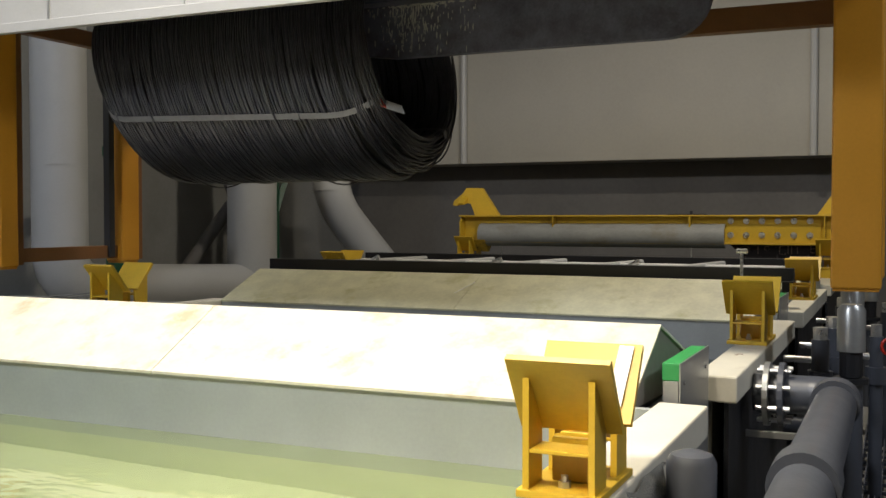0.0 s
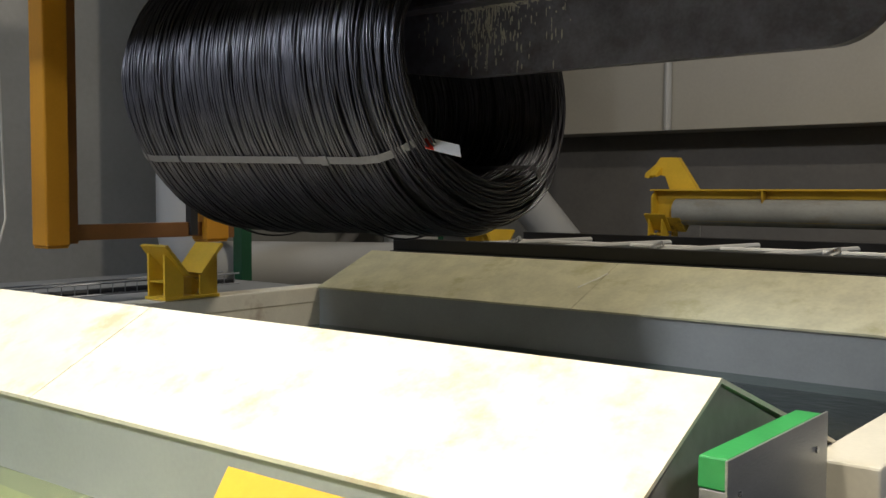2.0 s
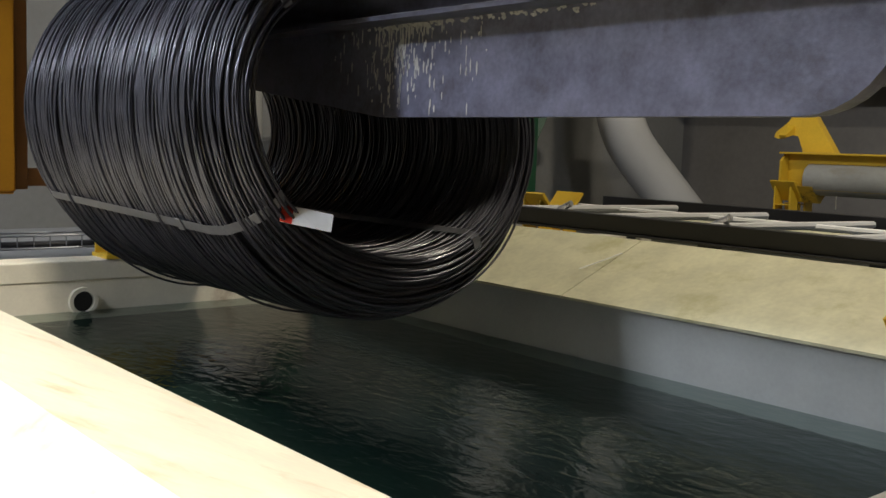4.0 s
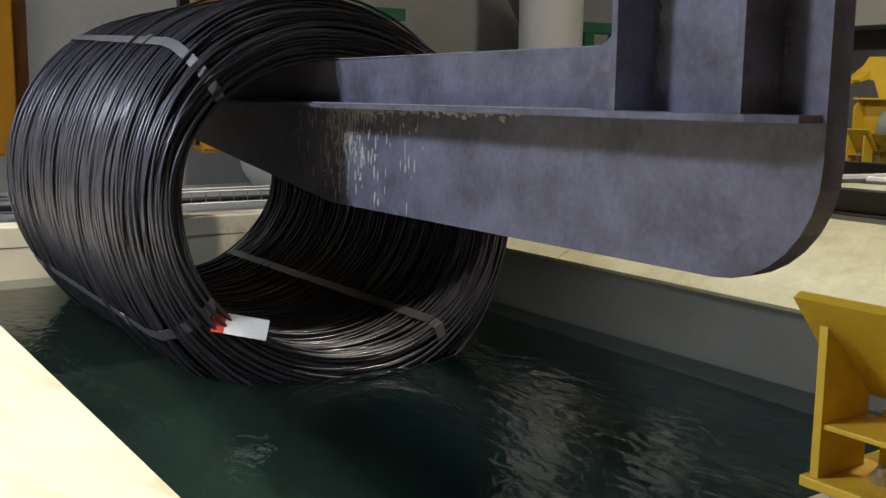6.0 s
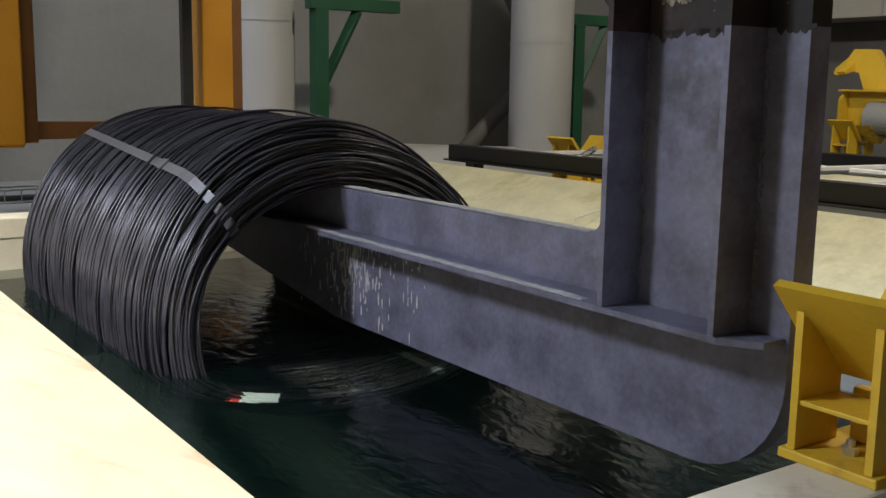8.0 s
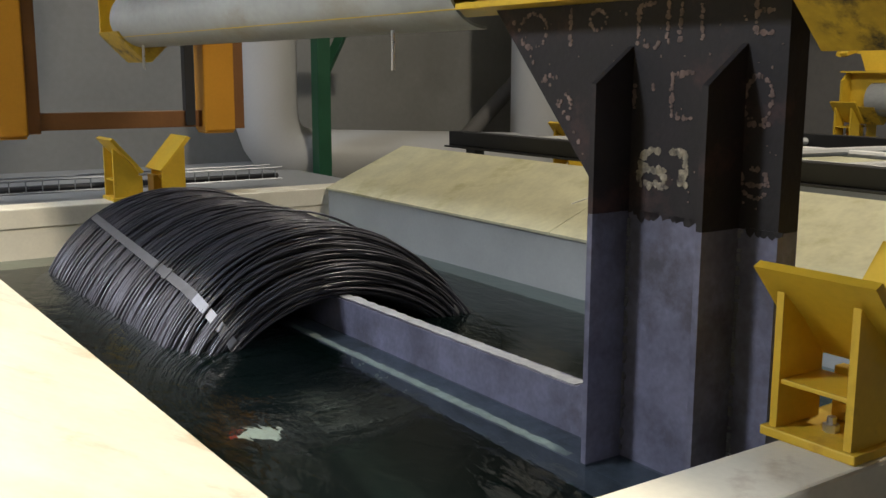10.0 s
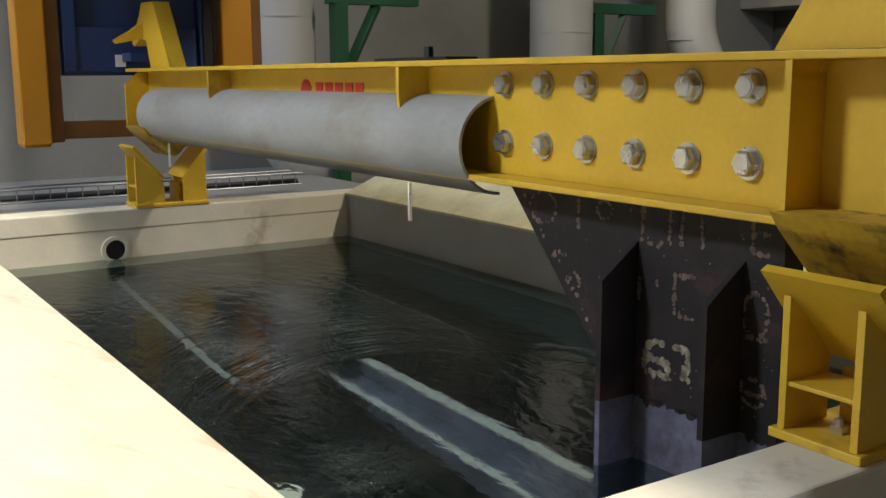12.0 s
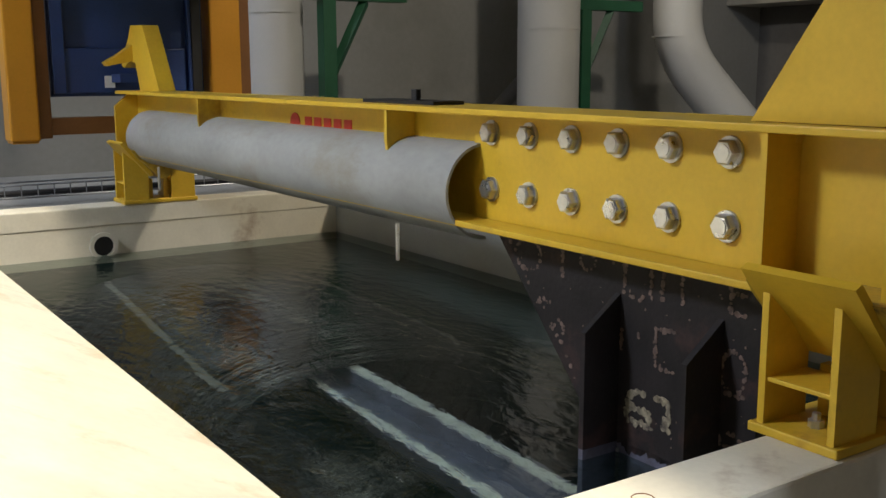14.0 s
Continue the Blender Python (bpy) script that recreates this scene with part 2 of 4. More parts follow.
def add_tube(bm, path, r, sides=16, caps=True):
    """A round tube along a path of points."""
    pts = [Vector(p) for p in path]
    rings, up = [], Vector((0, 0, 1))
    for i, p in enumerate(pts):
        d = (pts[min(i + 1, len(pts) - 1)] - pts[max(i - 1, 0)]).normalized()
        if i == 0:
            u = d.cross(up if abs(d.z) < 0.9 else Vector((1, 0, 0))).normalized()
        else:
            u = (u - d * u.dot(d)).normalized()
        v = d.cross(u)
        rad = r[i] if isinstance(r, (list, tuple)) else r
        rings.append([bm.verts.new(p + rad * (math.cos(2 * math.pi * k / sides) * u + math.sin(2 * math.pi * k / sides) * v)) for k in range(sides)])
    for a, b in zip(rings, rings[1:]):
        for k in range(sides):
            bm.faces.new((a[k], a[(k + 1) % sides], b[(k + 1) % sides], b[k]))
    if caps:
        bm.faces.new(rings[0][::-1])
        bm.faces.new(rings[-1])
    return bm


def tube(path, r, sides=16, caps=True):
    return add_tube(bmesh.new(), path, r, sides, caps)


def bend(a, corner, b, radius, steps=6):
    """A path from a to b by way of a rounded corner."""
    a, c, b = Vector(a), Vector(corner), Vector(b)
    p, q = c + (a - c).normalized() * radius, c + (b - c).normalized() * radius
    mid = [(1 - s) ** 2 * p + 2 * s * (1 - s) * c + s * s * q for s in [i / steps for i in range(steps + 1)]]
    return [a, *mid, b]


# ---- setting ----
X0, X1, Y0, Y1, ZC = -7.6, 6.5, -9.5, 9.2, 6.2
tagged(part("floor", box(0.08, X1, Y0, Y1, FLOOR_Z - 0.2, FLOOR_Z, 0), M_FLOOR), "grey stained concrete hall floor beside the tanks", "floor", kind="structure")
tagged(part("floor", box(X0, -4.66, Y0, Y1, FLOOR_Z - 0.2, FLOOR_Z, 0), M_FLOOR), "grey stained concrete floor behind the tanks", "floor", kind="structure")
tagged(part("pit_floor", box(X0, 0.3, Y0, Y1, -2.5, -2.25, 0), M_FLOOR), "dark concrete floor of the tank pit", "floor", kind="structure")
tagged(part("ceiling", box(X0, X1, Y0, Y1, ZC, ZC + 0.2, 0), M_CONC), "plain grey hall ceiling", "ceiling", kind="structure")
tagged(part("wall_north", box(X0, X1, Y1, Y1 + 0.3, FLOOR_Z, ZC, 0), M_DARKC), "dark grey concrete wall with a pale upper part", "wall", kind="structure")
tagged(part("wall_south", box(X0, X1, Y0 - 0.3, Y0, FLOOR_Z, ZC, 0), M_CONC), "plain grey hall wall", "wall", kind="structure")
tagged(part("wall_west", box(X0 - 0.3, X0, Y0 - 0.3, Y1 + 0.3, FLOOR_Z, ZC, 0), M_CONC), "grey concrete wall behind the ducts", "wall", kind="structure")
tagged(part("wall_east", box(X1, X1 + 0.3, Y0 - 0.3, Y1 + 0.3, FLOOR_Z, ZC, 0), M_CONC), "plain grey hall wall", "wall", kind="structure")

# ---- tanks ----
def basin(k, water, lining):
    """A tank with its end rims and side walls; a ridge cover closes the gap to the next."""
    y = k * PITCH
    ya, yb = -0.95 + y, (1.31 if k >= 0 else 1.25) + y
    root = thing("pickling_tank", "cream rimmed process tank holding " + ("dark green" if k == 0 else "pale green" if k < 0 else "dark") + " liquid", "tank", "row of tanks")
    part("near_rim", box(IN_NEAR, 0.115, ya - 0.2, yb + 0.15, -0.115, 0.0, 0.008), M_RIM, root)
    part("far_rim", box(IN_FAR - 0.2, IN_FAR, ya - 0.2, yb + 0.15, -0.11, 0.0, 0.008), M_RIM, root)
    part("side_wall", box(IN_FAR, IN_NEAR, yb, yb + 0.04, -0.5, -0.004, 0), M_WALLP, root)
    part("side_wall", box(IN_FAR, IN_NEAR, ya - 0.04, ya, -0.5, -0.004, 0), M_WALLP, root)
    part("end_wall", box(IN_FAR - 0.05, IN_FAR - 0.004, ya - 0.04, yb + 0.04, -0.5, -0.1, 0), M_RIM, root)
    part("end_wall", box(IN_NEAR + 0.004, IN_NEAR + 0.05, ya - 0.04, yb + 0.04, -0.5, -0.1, 0), M_RIM, root)
    # lower walls and bottom; in the dark tanks their colour carries the depth shading
    low = bmesh.new()
    add_box(low, IN_FAR, IN_NEAR, yb, yb + 0.04, -2.1, -0.5)
    add_box(low, IN_FAR, IN_NEAR, ya - 0.04, ya, -2.1, -0.5)
    add_box(low, IN_FAR - 0.05, IN_FAR, ya - 0.04, yb + 0.04, -2.1, -0.5)
    add_box(low, IN_NEAR, IN_NEAR + 0.05, ya - 0.04, yb + 0.04, -2.1, -0.5)
    add_box(low, IN_FAR, IN_NEAR, ya, yb, -2.15, -2.1 if k >= 0 else -0.9)
    part("lining", low, lining, root)
    part("outer_casing", box(0.055, 0.075, ya - 0.16, yb + 0.11, FLOOR_Z, -0.117, 0), M_BLACK, root)
    w = part("water", box(IN_FAR + 0.002, IN_NEAR - 0.002, ya + 0.002, yb - 0.002, WATER_Z - 0.002, WATER_Z, 0), water)
    bm = bmesh.new()
    vs = [bm.verts.new(p) for p in ((IN_FAR, ya, WATER_Z), (IN_NEAR, ya, WATER_Z), (IN_NEAR, yb, WATER_Z), (IN_FAR, yb, WATER_Z))]
    bm.faces.new(vs)
    bm.to_mesh(w.data)
    bm.free()
    w.visible_shadow = False
    tagged(w, ("dark green" if k == 0 else "pale green" if k < 0 else "dark") + " rippled liquid filling a process tank", "water", kind="structure")
    return root


for k in (-1, 0, 1, 2):
    basin(k, M_WATER if k >= 0 else M_WATER_PALE, M_DEEP if k >= 0 else M_PALE)


def ridge(k, sheet):
    """Roof-shaped splash cover between tank k and the next, open at its end."""
    y = k * PITCH
    e0, ap, e1, h, t = (1.295 if k >= 0 else 1.235) + y, (1.855 if k >= 0 else 1.7) + y, 2.33 + y, 0.236 if k >= 0 else 0.254, 0.012
    root = thing("ridge_cover", "cream roof-shaped splash cover between two tanks, " + ("brightly lit" if k < 0 else "slightly yellowed"), "cover", "covers between the tanks")
    joint = -2.28

    def slope(name, ya, za, yb, zb, xa, xb_a, xb_b):
        """A sheet between two long edges; its near end may run askew."""
        bm = bmesh.new()
        top = [(xa, ya, za), (xb_a, ya, za), (xb_b, yb, zb), (xa, yb, zb)]
        hi = [bm.verts.new(v) for v in top]
        lo = [bm.verts.new((x, yy, z - t)) for x, yy, z in top]
        bm.faces.new(hi)
        bm.faces.new(lo[::-1])
        for i in range(4):
            j = (i + 1) % 4
            bm.faces.new((hi[i], lo[i], lo[j], hi[j]))
        part(name, bm, sheet, root)
    slope("front_slope", e0, 0, ap, h, IN_FAR, joint - 0.002, joint - 0.002)
    slope("front_slope", e0, 0, ap, h, joint + 0.002, -0.13, -0.12)
    slope("back_slope", ap + 0.0005, h, e1, 0, IN_FAR, joint - 0.002, joint - 0.002)
    slope("back_slope", ap + 0.0005, h, e1, 0, joint + 0.002, -0.12, -0.06)
    gable = bmesh.new()
    tri = [(-0.14, e0 + 0.05, -0.02), (-0.128, ap, h - t - 0.004), (-0.068, e1 - 0.03, -0.02)]
    hi = [gable.verts.new(v) for v in tri]
    lo = [gable.verts.new((x - 0.012, yy, z)) for x, yy, z in tri]
    gable.faces.new(hi)
    gable.faces.new(lo[::-1])
    for i in range(3):
        j = (i + 1) % 3
        gable.faces.new((hi[i], lo[i], lo[j], hi[j]))
    part("end_panel", gable, M_STAINED, root, "grey metal end panel")
    part("foot", box(IN_FAR, -0.2, e0 + 0.06, e1 - 0.06, -0.1, -0.03, 0), M_BLACK, root)


for k in (-2, -1, 0, 1):
    ridge(k, M_CREAM if k < 0 else M_OLIVE)

scratch = thing("scratch_mark", "pale diagonal scratch on the ridge cover", "scratch")
part("scratch", tube([(-2.36, 1.5, 0.105), (-2.3, 1.62, 0.151), (-2.27, 1.7, 0.181)], 0.0035, 5), M_LABEL, scratch)


# ---- cradles that carry the traverse at each tank end ----
def cradle(wide=1.0):
    """wide: its spread along the tank rim, as a share of the usual one."""
    root = thing("v_cradle", "yellow painted steel cradle with two sloping plates on the tank rim", "cradle", "cradles on the tank rims")
    part("base_plate", box(-0.105, 0.105, -0.21 * wide, 0.21 * wide, 0.0, 0.02), M_YELLOW, root)
    for s in (-wide, wide):
        for x in (-0.082, 0.082):
            part("rib", prism([(s * 0.2, 0.02), (s * 0.2, 0.29), (s * 0.065, 0.17), (s * 0.065, 0.02)], x - 0.008, x + 0.008, "x", 0.002), M_YELLOW, root)
        part("sloping_plate", prism([(s * 0.225, 0.335), (s * 0.205, 0.345), (s * 0.045, 0.16), (s * 0.063, 0.15)], -0.13, 0.13, "x", 0.003), M_YELLOW, root)
        part("shelf", box(-0.074, 0.074, min(s * 0.195, s * 0.07), max(s * 0.195, s * 0.07), 0.108, 0.118, 0.002), M_YELLOW, root)
        part("stop_block", box(-0.05, 0.05, min(s * 0.06, s * 0.03), max(s * 0.06, s * 0.03), 0.02, 0.13, 0.003), M_YELLOW, root)
        bolt = bmesh.new()
        add_tube(bolt, [(0, s * 0.13, 0.02), (0, s * 0.13, 0.036)], 0.016, 6)
        add_tube(bolt, [(0, s * 0.13, 0.036), (0, s * 0.13, 0.05)], 0.009, 8)
        part("anchor_bolt", bolt, M_STEEL, root, "zinc plated anchor bolt")
    return root


PACKING = 0.1          # the traverse of the third tank stands this much higher
first = cradle()
first.location = (NEAR_X, YC, 0)
for k in (-1, 0, 1, 2):
    for x in (NEAR_X, FAR_X):
        if (k, x) not in ((-1, NEAR_X), (0, NEAR_X)):
            high = PACKING if k == 2 else 0.0
            c = copy_thing(first, pose(x, YC + k * PITCH + high, high))
            if high:
                part("packing_block", box(-0.1, 0.1, -0.2, 0.2, -high, -0.001), M_YELLOW, c)
narrow = cradle(0.76)
narrow.location = (NEAR_X, -3.115, 0)
narrow["label"] = "yellow painted steel cradle with a white sticker on its plate"
sticker = part("sticker", prism([(0.0, 0), (0.04, 0), (0.04, 0.17), (0.0, 0.17)], 0, 0.002, "z"), M_LABEL, narrow, "white paper sticker")
sticker.matrix_basis = pose(0.06, 0.0575, 0.199, 56.7, 0, -7)

# ---- C-hook with its traverse ----
def hexagon_bolt(x, y, z):
    bm = bmesh.new()
    add_tube(bm, [(x, y, z), (x, y - 0.006, z)], 0.037, 20)
    add_tube(bm, [(x, y - 0.006, z), (x, y - 0.024, z), (x, y - 0.029, z)], [0.031, 0.031, 0.026], 6)
    add_tube(bm, [(x, y - 0.029, z), (x, y - 0.031, z)], 0.02, 12)
    return bm


def arc(cx, cz, r, a0, a1, n=8):
    return [(cx + r * math.cos(radians(a0 + (a1 - a0) * i / n)), cz + r * math.sin(radians(a0 + (a1 - a0) * i / n))) for i in range(n + 1)]


def c_hook(label):
    root = thing("c_hook", label, "lifting hook", "coil hooks")
    f = 0.19   # front of the traverse web
    # traverse: web, flanges, ribs
    part("traverse_web", box(-4.66, 0.42, f, 0.23, 0.285, 0.6, 0.002), M_YELLOW, root)
    part("top_flange", box(-4.7, 0.46, 0.075, 0.345, 0.6, 0.618), M_YELLOW, root)
    part("bottom_flange", box(-4.66, 0.42, 0.075, 0.345, 0.268, 0.286), M_YELLOW, root)
    for x in (-3.4, -1.68):
        part("rib", prism([(0.08, 0.6), (f, 0.6), (f, 0.287), (0.11, 0.287), (0.08, 0.5)], x - 0.008, x + 0.008, "x"), M_YELLOW, root)
    part("rib", prism([(0.08, 0.6), (f, 0.6), (f, 0.287), (0.08, 0.287)], -0.17, -0.154, "x"), M_YELLOW, root)
    part("rib", prism([(0.08, 0.6), (f, 0.6), (f, 0.287), (0.08, 0.287)], 0.12, 0.136, "x"), M_YELLOW, root)
    part("splice_plate", prism([(-1.3, 0.287), (-0.2, 0.287), (-0.2, 0.5), (-0.14, 0.599), (-1.3, 0.599)], f - 0.022, f - 0.002, "y", 0.002), M_YELLOW, root)
    # V-shaped feet under both ends
    for xa, xb in ((-4.64, -4.32), (-0.16, 0.2)):
        part("v_foot", prism([(0.04, 0.3), (0.38, 0.3), (0.35, 0.262), (0.225, 0.14), (0.195, 0.14), (0.07, 0.262)], xa, xb, "x", 0.003), M_WORN, root, "scraped yellow foot with bare black patches")
    part("end_plate", prism([(0.06, 0.3), (0.06, 0.53), (0.14, 0.6), (0.36, 0.6), (0.36, 0.3), (0.225, 0.16), (0.195, 0.16)], -4.68, -4.66, "x"), M_YELLOW, root)
    # noses by which the crane lifts the traverse
    nose = [(0.33, 0.0), (0.09, 0.355), (-0.12, 0.36), (-0.17, 0.29), (-0.3, 0.19), (-0.32, 0.14), (-0.28, 0.125), (-0.16, 0.165), (-0.06, 0.15), (0.0, 0.0)]
    part("lifting_nose", prism([(-4.5 + px, 0.62 + pz) for px, pz in nose], 0.16, 0.25, "y", 0.006), M_YELLOW, root)
    part("nose_prong", prism([(0.2, 0.9), (0.19, 0.79), (0.02, 0.755), (0.005, 0.775), (0.1, 0.83)], -4.68, -4.6, "x", 0.004), M_YELLOW, root)
    part("lifting_nose", prism([(0.09 - px, 0.62 + pz) for px, pz in nose][::-1], 0.13, 0.29, "y", 0.006), M_YELLOW, root)
    # half-round splash shield
    bm = bmesh.new()
    n, r, cz = 20, 0.148, 0.365
    prof = [(f - 0.001 - rr_ * math.cos(a), cz + rr_ * math.sin(a)) for rr_, sgn in ((r, 1), (r - 0.009, -1)) for a in [sgn * (-math.pi / 2 * 1.0 + math.pi * i / n) for i in range(n + 1)]]
    add_prism(bm, prof, -4.42, -1.27, "x")
    part("splash_shield", bm, M_PIPE, root, "grey half-round plastic splash shield", smooth=True)
    # drain pins under the shield
    for x in (-4.1, -1.66):
        part("pin", tube([(x, 0.11, 0.225), (x, 0.11, 0.1)], 0.007, 8), M_STEEL, root)
    # maker's mark: plain shapes
    mark = bmesh.new()
    add_tube(mark, [(-2.58, f - 0.001, 0.515), (-2.58, f - 0.004, 0.515)], 0.045, 20)
    for i in range(5):
        x = -2.49 + i * 0.082
        add_box(mark, x, x + 0.058, f - 0.004, f - 0.001, 0.49, 0.547)
    tagged(part("painted_mark", mark, M_RED, root, "red painted mark"), kind="stuff")
    for i in range(6):
        for z in (0.546, 0.379):
            part("hex_bolt", hexagon_bolt(-1.211 + i * 0.178, f - 0.022, z), M_STEEL, root, "large stainless hexagon bolt")
    # vibrator fitting on the top
    top = bmesh.new()
    add_box(top, -1.95, -1.5, 0.15, 0.27, 0.618, 0.63)
    add_tube(top, [(-1.68, 0.2, 0.63), (-1.68, 0.2, 0.665)], 0.018, 6)
    part("top_fitting", top, M_BLACK, root)
    # column: rusty upper half and slate lower part with the arm
    y0, y1 = 0.18, 0.245
    part("upper_column", prism([(-1.215, 0.267), (-0.225, 0.267), (-0.225, -0.24), (-0.8, -0.24), (-0.8, -0.185)], y0, y1, "y", 0.003), M_RUST, root, "corroded blackened upper column plate")
    plate = [(-0.225, -0.2405), (-0.225, -0.98), *arc(-0.475, -0.985, 0.25, 0, -90)[1:], (-2.2, -1.236), (-3.6, -1.06), (-3.62, -0.85), (-3.55, -0.752), (-0.86, -0.742),
             *[(-0.86 + 0.06 * math.sin(radians(a)), -0.682 - 0.06 * math.cos(radians(a))) for a in (20, 45, 70, 90)], (-0.8, -0.2405)]
    part("hook_plate", prism(plate, y0, y1, "y", 0.003), M_HOOK, root, "slate grey steel hook arm and column plate")
    for x0, x1 in ((-0.685, -0.668), (-0.345, -0.328)):
        z_top = 0.16
        d = 0.12
        part("stiffener", prism([(y0 + 0.001, z_top), (y0 - d, z_top - 0.09), (y0 - d, -0.24), (y0 + 0.001, -0.24)], x0, x1, "x", 0.001), M_RUST, root)
        part("stiffener", prism([(y0 + 0.001, -0.2405), (y0 - d, -0.2405), (y0 - d, -0.889), (y0 + 0.001, -0.889)], x0, x1, "x", 0.001), M_HOOK, root)
    part("ledge", prism([(-3.3, y0), (-3.3, y0 - 0.05), (-2.6, y0 - 0.12), (-0.32, y0 - 0.12), (-0.235, y0 - 0.07), (-0.235, y0)], -0.905, -0.89, "z", 0.001), M_HOOK, root)
    part("back_ledge", prism([(-3.3, y1), (-3.3, y1 + 0.03), (-2.6, y1 + 0.075), (-0.42, y1 + 0.075), (-0.235, y1)], -0.905, -0.89, "z", 0.001), M_HOOK, root)
    for x0, x1 in ((-0.685, -0.668), (-0.345, -0.328)):
        part("stiffener", box(x0, x1, y1, y1 + 0.075, -0.889, 0.1, 0.001), M_HOOK, root)
    # white runs of residue on the arm
    rng = random.Random(4)
    runs = bmesh.new()
    for i in range(260):
        x = rng.gauss(-2.08, 0.1) if i % 3 else rng.uniform(-2.5, -1.6)
        z = -0.915 - abs(rng.gauss(0, 0.14))
        if z < -1.215 or x < -2.5:
            continue
        w, hh = rng.uniform(0.0015, 0.005), rng.uniform(0.004, 0.03)
        add_prism(runs, [(x - w, z), (x - w * 0.3, z - hh), (x + w * 0.8, z - hh * 0.8), (x + w, z + hh * 0.3), (x, z + hh * 0.6)], y0 - 0.0012, y0 + 0.001, "y")
    for i in range(110):
        x = rng.uniform(-2.3, -1.15) if i % 3 else rng.uniform(-2.2, -1.8)
        z = -0.906 - abs(rng.gauss(0, 0.008))
        w, hh = rng.uniform(0.004, 0.016), rng.uniform(0.003, 0.01)
        add_prism(runs, [(x - w, z), (x, z - hh), (x + w, z - hh * 0.5), (x + w * 0.7, z + 0.003), (x - w * 0.5, z + 0.003)], y0 - 0.0015, y0 + 0.001, "y")
    tagged(part("residue_run", runs, M_DRIP, root, "white dried residue runs"), kind="stuff")
    # pale strips: light on the arm and ledge tops as colour, with ledge residue
    for (xa, xb), zz, ya, yb in (((-2.3, -0.86), -0.7415, y0 + 0.004, y1 - 0.004), ((-2.5, -0.75), -0.889, y0 - 0.117, y0 - 0.075)):
        n = 60
        near = [(xa + (xb - xa) * i / n, ya + rng.uniform(0, 0.008)) for i in range(n + 1)]
        away = [(xa + (xb - xa) * i / n, yb - rng.uniform(0, 0.014)) for i in range(n + 1)]
        strip_bm = bmesh.new()
        for i in range(n):
            add_prism(strip_bm, [near[i], near[i + 1], away[i + 1], away[i]], zz, zz + 0.002, "z")
        part("lit_top_strip", strip_bm, M_LIT_RESIDUE, root, "pale grey strip of painted top light and residue")
    # flaking marks on the rusty column: remains of stencilled signs
    marks, paint = bmesh.new(), bmesh.new()

    def dab(bm, x, z, size):
        w, hh = size * rng.uniform(0.6, 1.3), size * rng.uniform(0.6, 1.3)
        pts = [(x + w * math.cos(k * math.pi / 4) * rng.uniform(0.7, 1.1), z + hh * math.sin(k * math.pi / 4) * rng.uniform(0.7, 1.1)) for k in range(8)]
        edge = max(-1.215 + (0.267 - z) * 0.918, -1.2) + 0.012
        if min(q[0] for q in pts) < edge or max(q[0] for q in pts) > -0.23:
            return
        add_prism(bm, pts, y0 - 0.0018, y0 + 0.001, "y")

    def stroke(bm, pts, size, gaps):
        for (xa, za), (xb, zb) in zip(pts, pts[1:]):
            steps = max(2, int(math.hypot(xb - xa, zb - za) / (size * 0.6)))
            for i in range(steps):
                if rng.random() > gaps:
                    u = i / steps
                    dab(bm, xa + (xb - xa) * u + rng.gauss(0, size * 0.25), za + (zb - za) * u + rng.gauss(0, size * 0.25), size * rng.uniform(0.45, 1.1))

    def oval(xa, xb, za, zb):
        return [((xa + xb) / 2 + (xb - xa) / 2 * math.cos(k * 0.524), (za + zb) / 2 + (zb - za) / 2 * math.sin(k * 0.524)) for k in range(13)]
    for pts in (oval(-1.11, -0.99, 0.16, 0.25), [(-0.895, 0.25), (-0.9, 0.16)], oval(-0.825, -0.765, 0.2, 0.25), [(-0.6, 0.255), (-0.655, 0.25), (-0.655, 0.165), (-0.6, 0.155), (-0.575, 0.17)],
                [(-0.56, 0.255), (-0.56, 0.165)], [(-0.52, 0.255), (-0.525, 0.165)], [(-0.46, 0.255), (-0.455, 0.165)], [(-0.31, 0.255), (-0.31, 0.18), (-0.262, 0.18)], [(-0.305, 0.225), (-0.262, 0.225)],
                [(-0.48, 0.095), (-0.54, 0.09), (-0.54, 0.0), (-0.478, -0.008)], [(-0.66, 0.078), (-0.662, 0.005)], [(-0.6, 0.083), (-0.6, 0.052)], oval(-0.333, -0.258, -0.015, 0.09),
                [(-0.33, -0.012), (-0.258, -0.012)], oval(-0.928, -0.89, -0.01, 0.038), [(-1.02, 0.086), (-0.945, 0.084)], oval(-0.33, -0.258, -0.17, -0.105), [(-0.33, -0.14), (-0.26, -0.14)]):
        stroke(marks, pts, 0.0075, 0.42)
    for i in range(16):
        u = rng.random()
        dab(marks, -1.165 + 0.375 * u + rng.uniform(0.018, 0.04), 0.23 - 0.41 * u, rng.uniform(0.004, 0.011))
    for i in range(60):
        dab(marks, rng.uniform(-1.1, -0.24), rng.uniform(-0.2, 0.25), rng.uniform(0.0015, 0.004))
    tagged(part("flaking_mark", marks, M_FLAKE, root, "flaking pale marks"), kind="stuff")
    for pts in ([(-0.6, -0.082), (-0.63, -0.105), (-0.634, -0.165), (-0.555, -0.17), (-0.552, -0.135), (-0.63, -0.125)], [(-0.535, -0.085), (-0.49, -0.09), (-0.483, -0.125), (-0.505, -0.145), (-0.485, -0.17)], [(-0.6, -0.08), (-0.565, -0.088)]):
        stroke(paint, pts, 0.0125, 0.1)
    tagged(part("painted_bar", paint, M_CHALK, root, "worn cream paint bars"), kind="stuff")
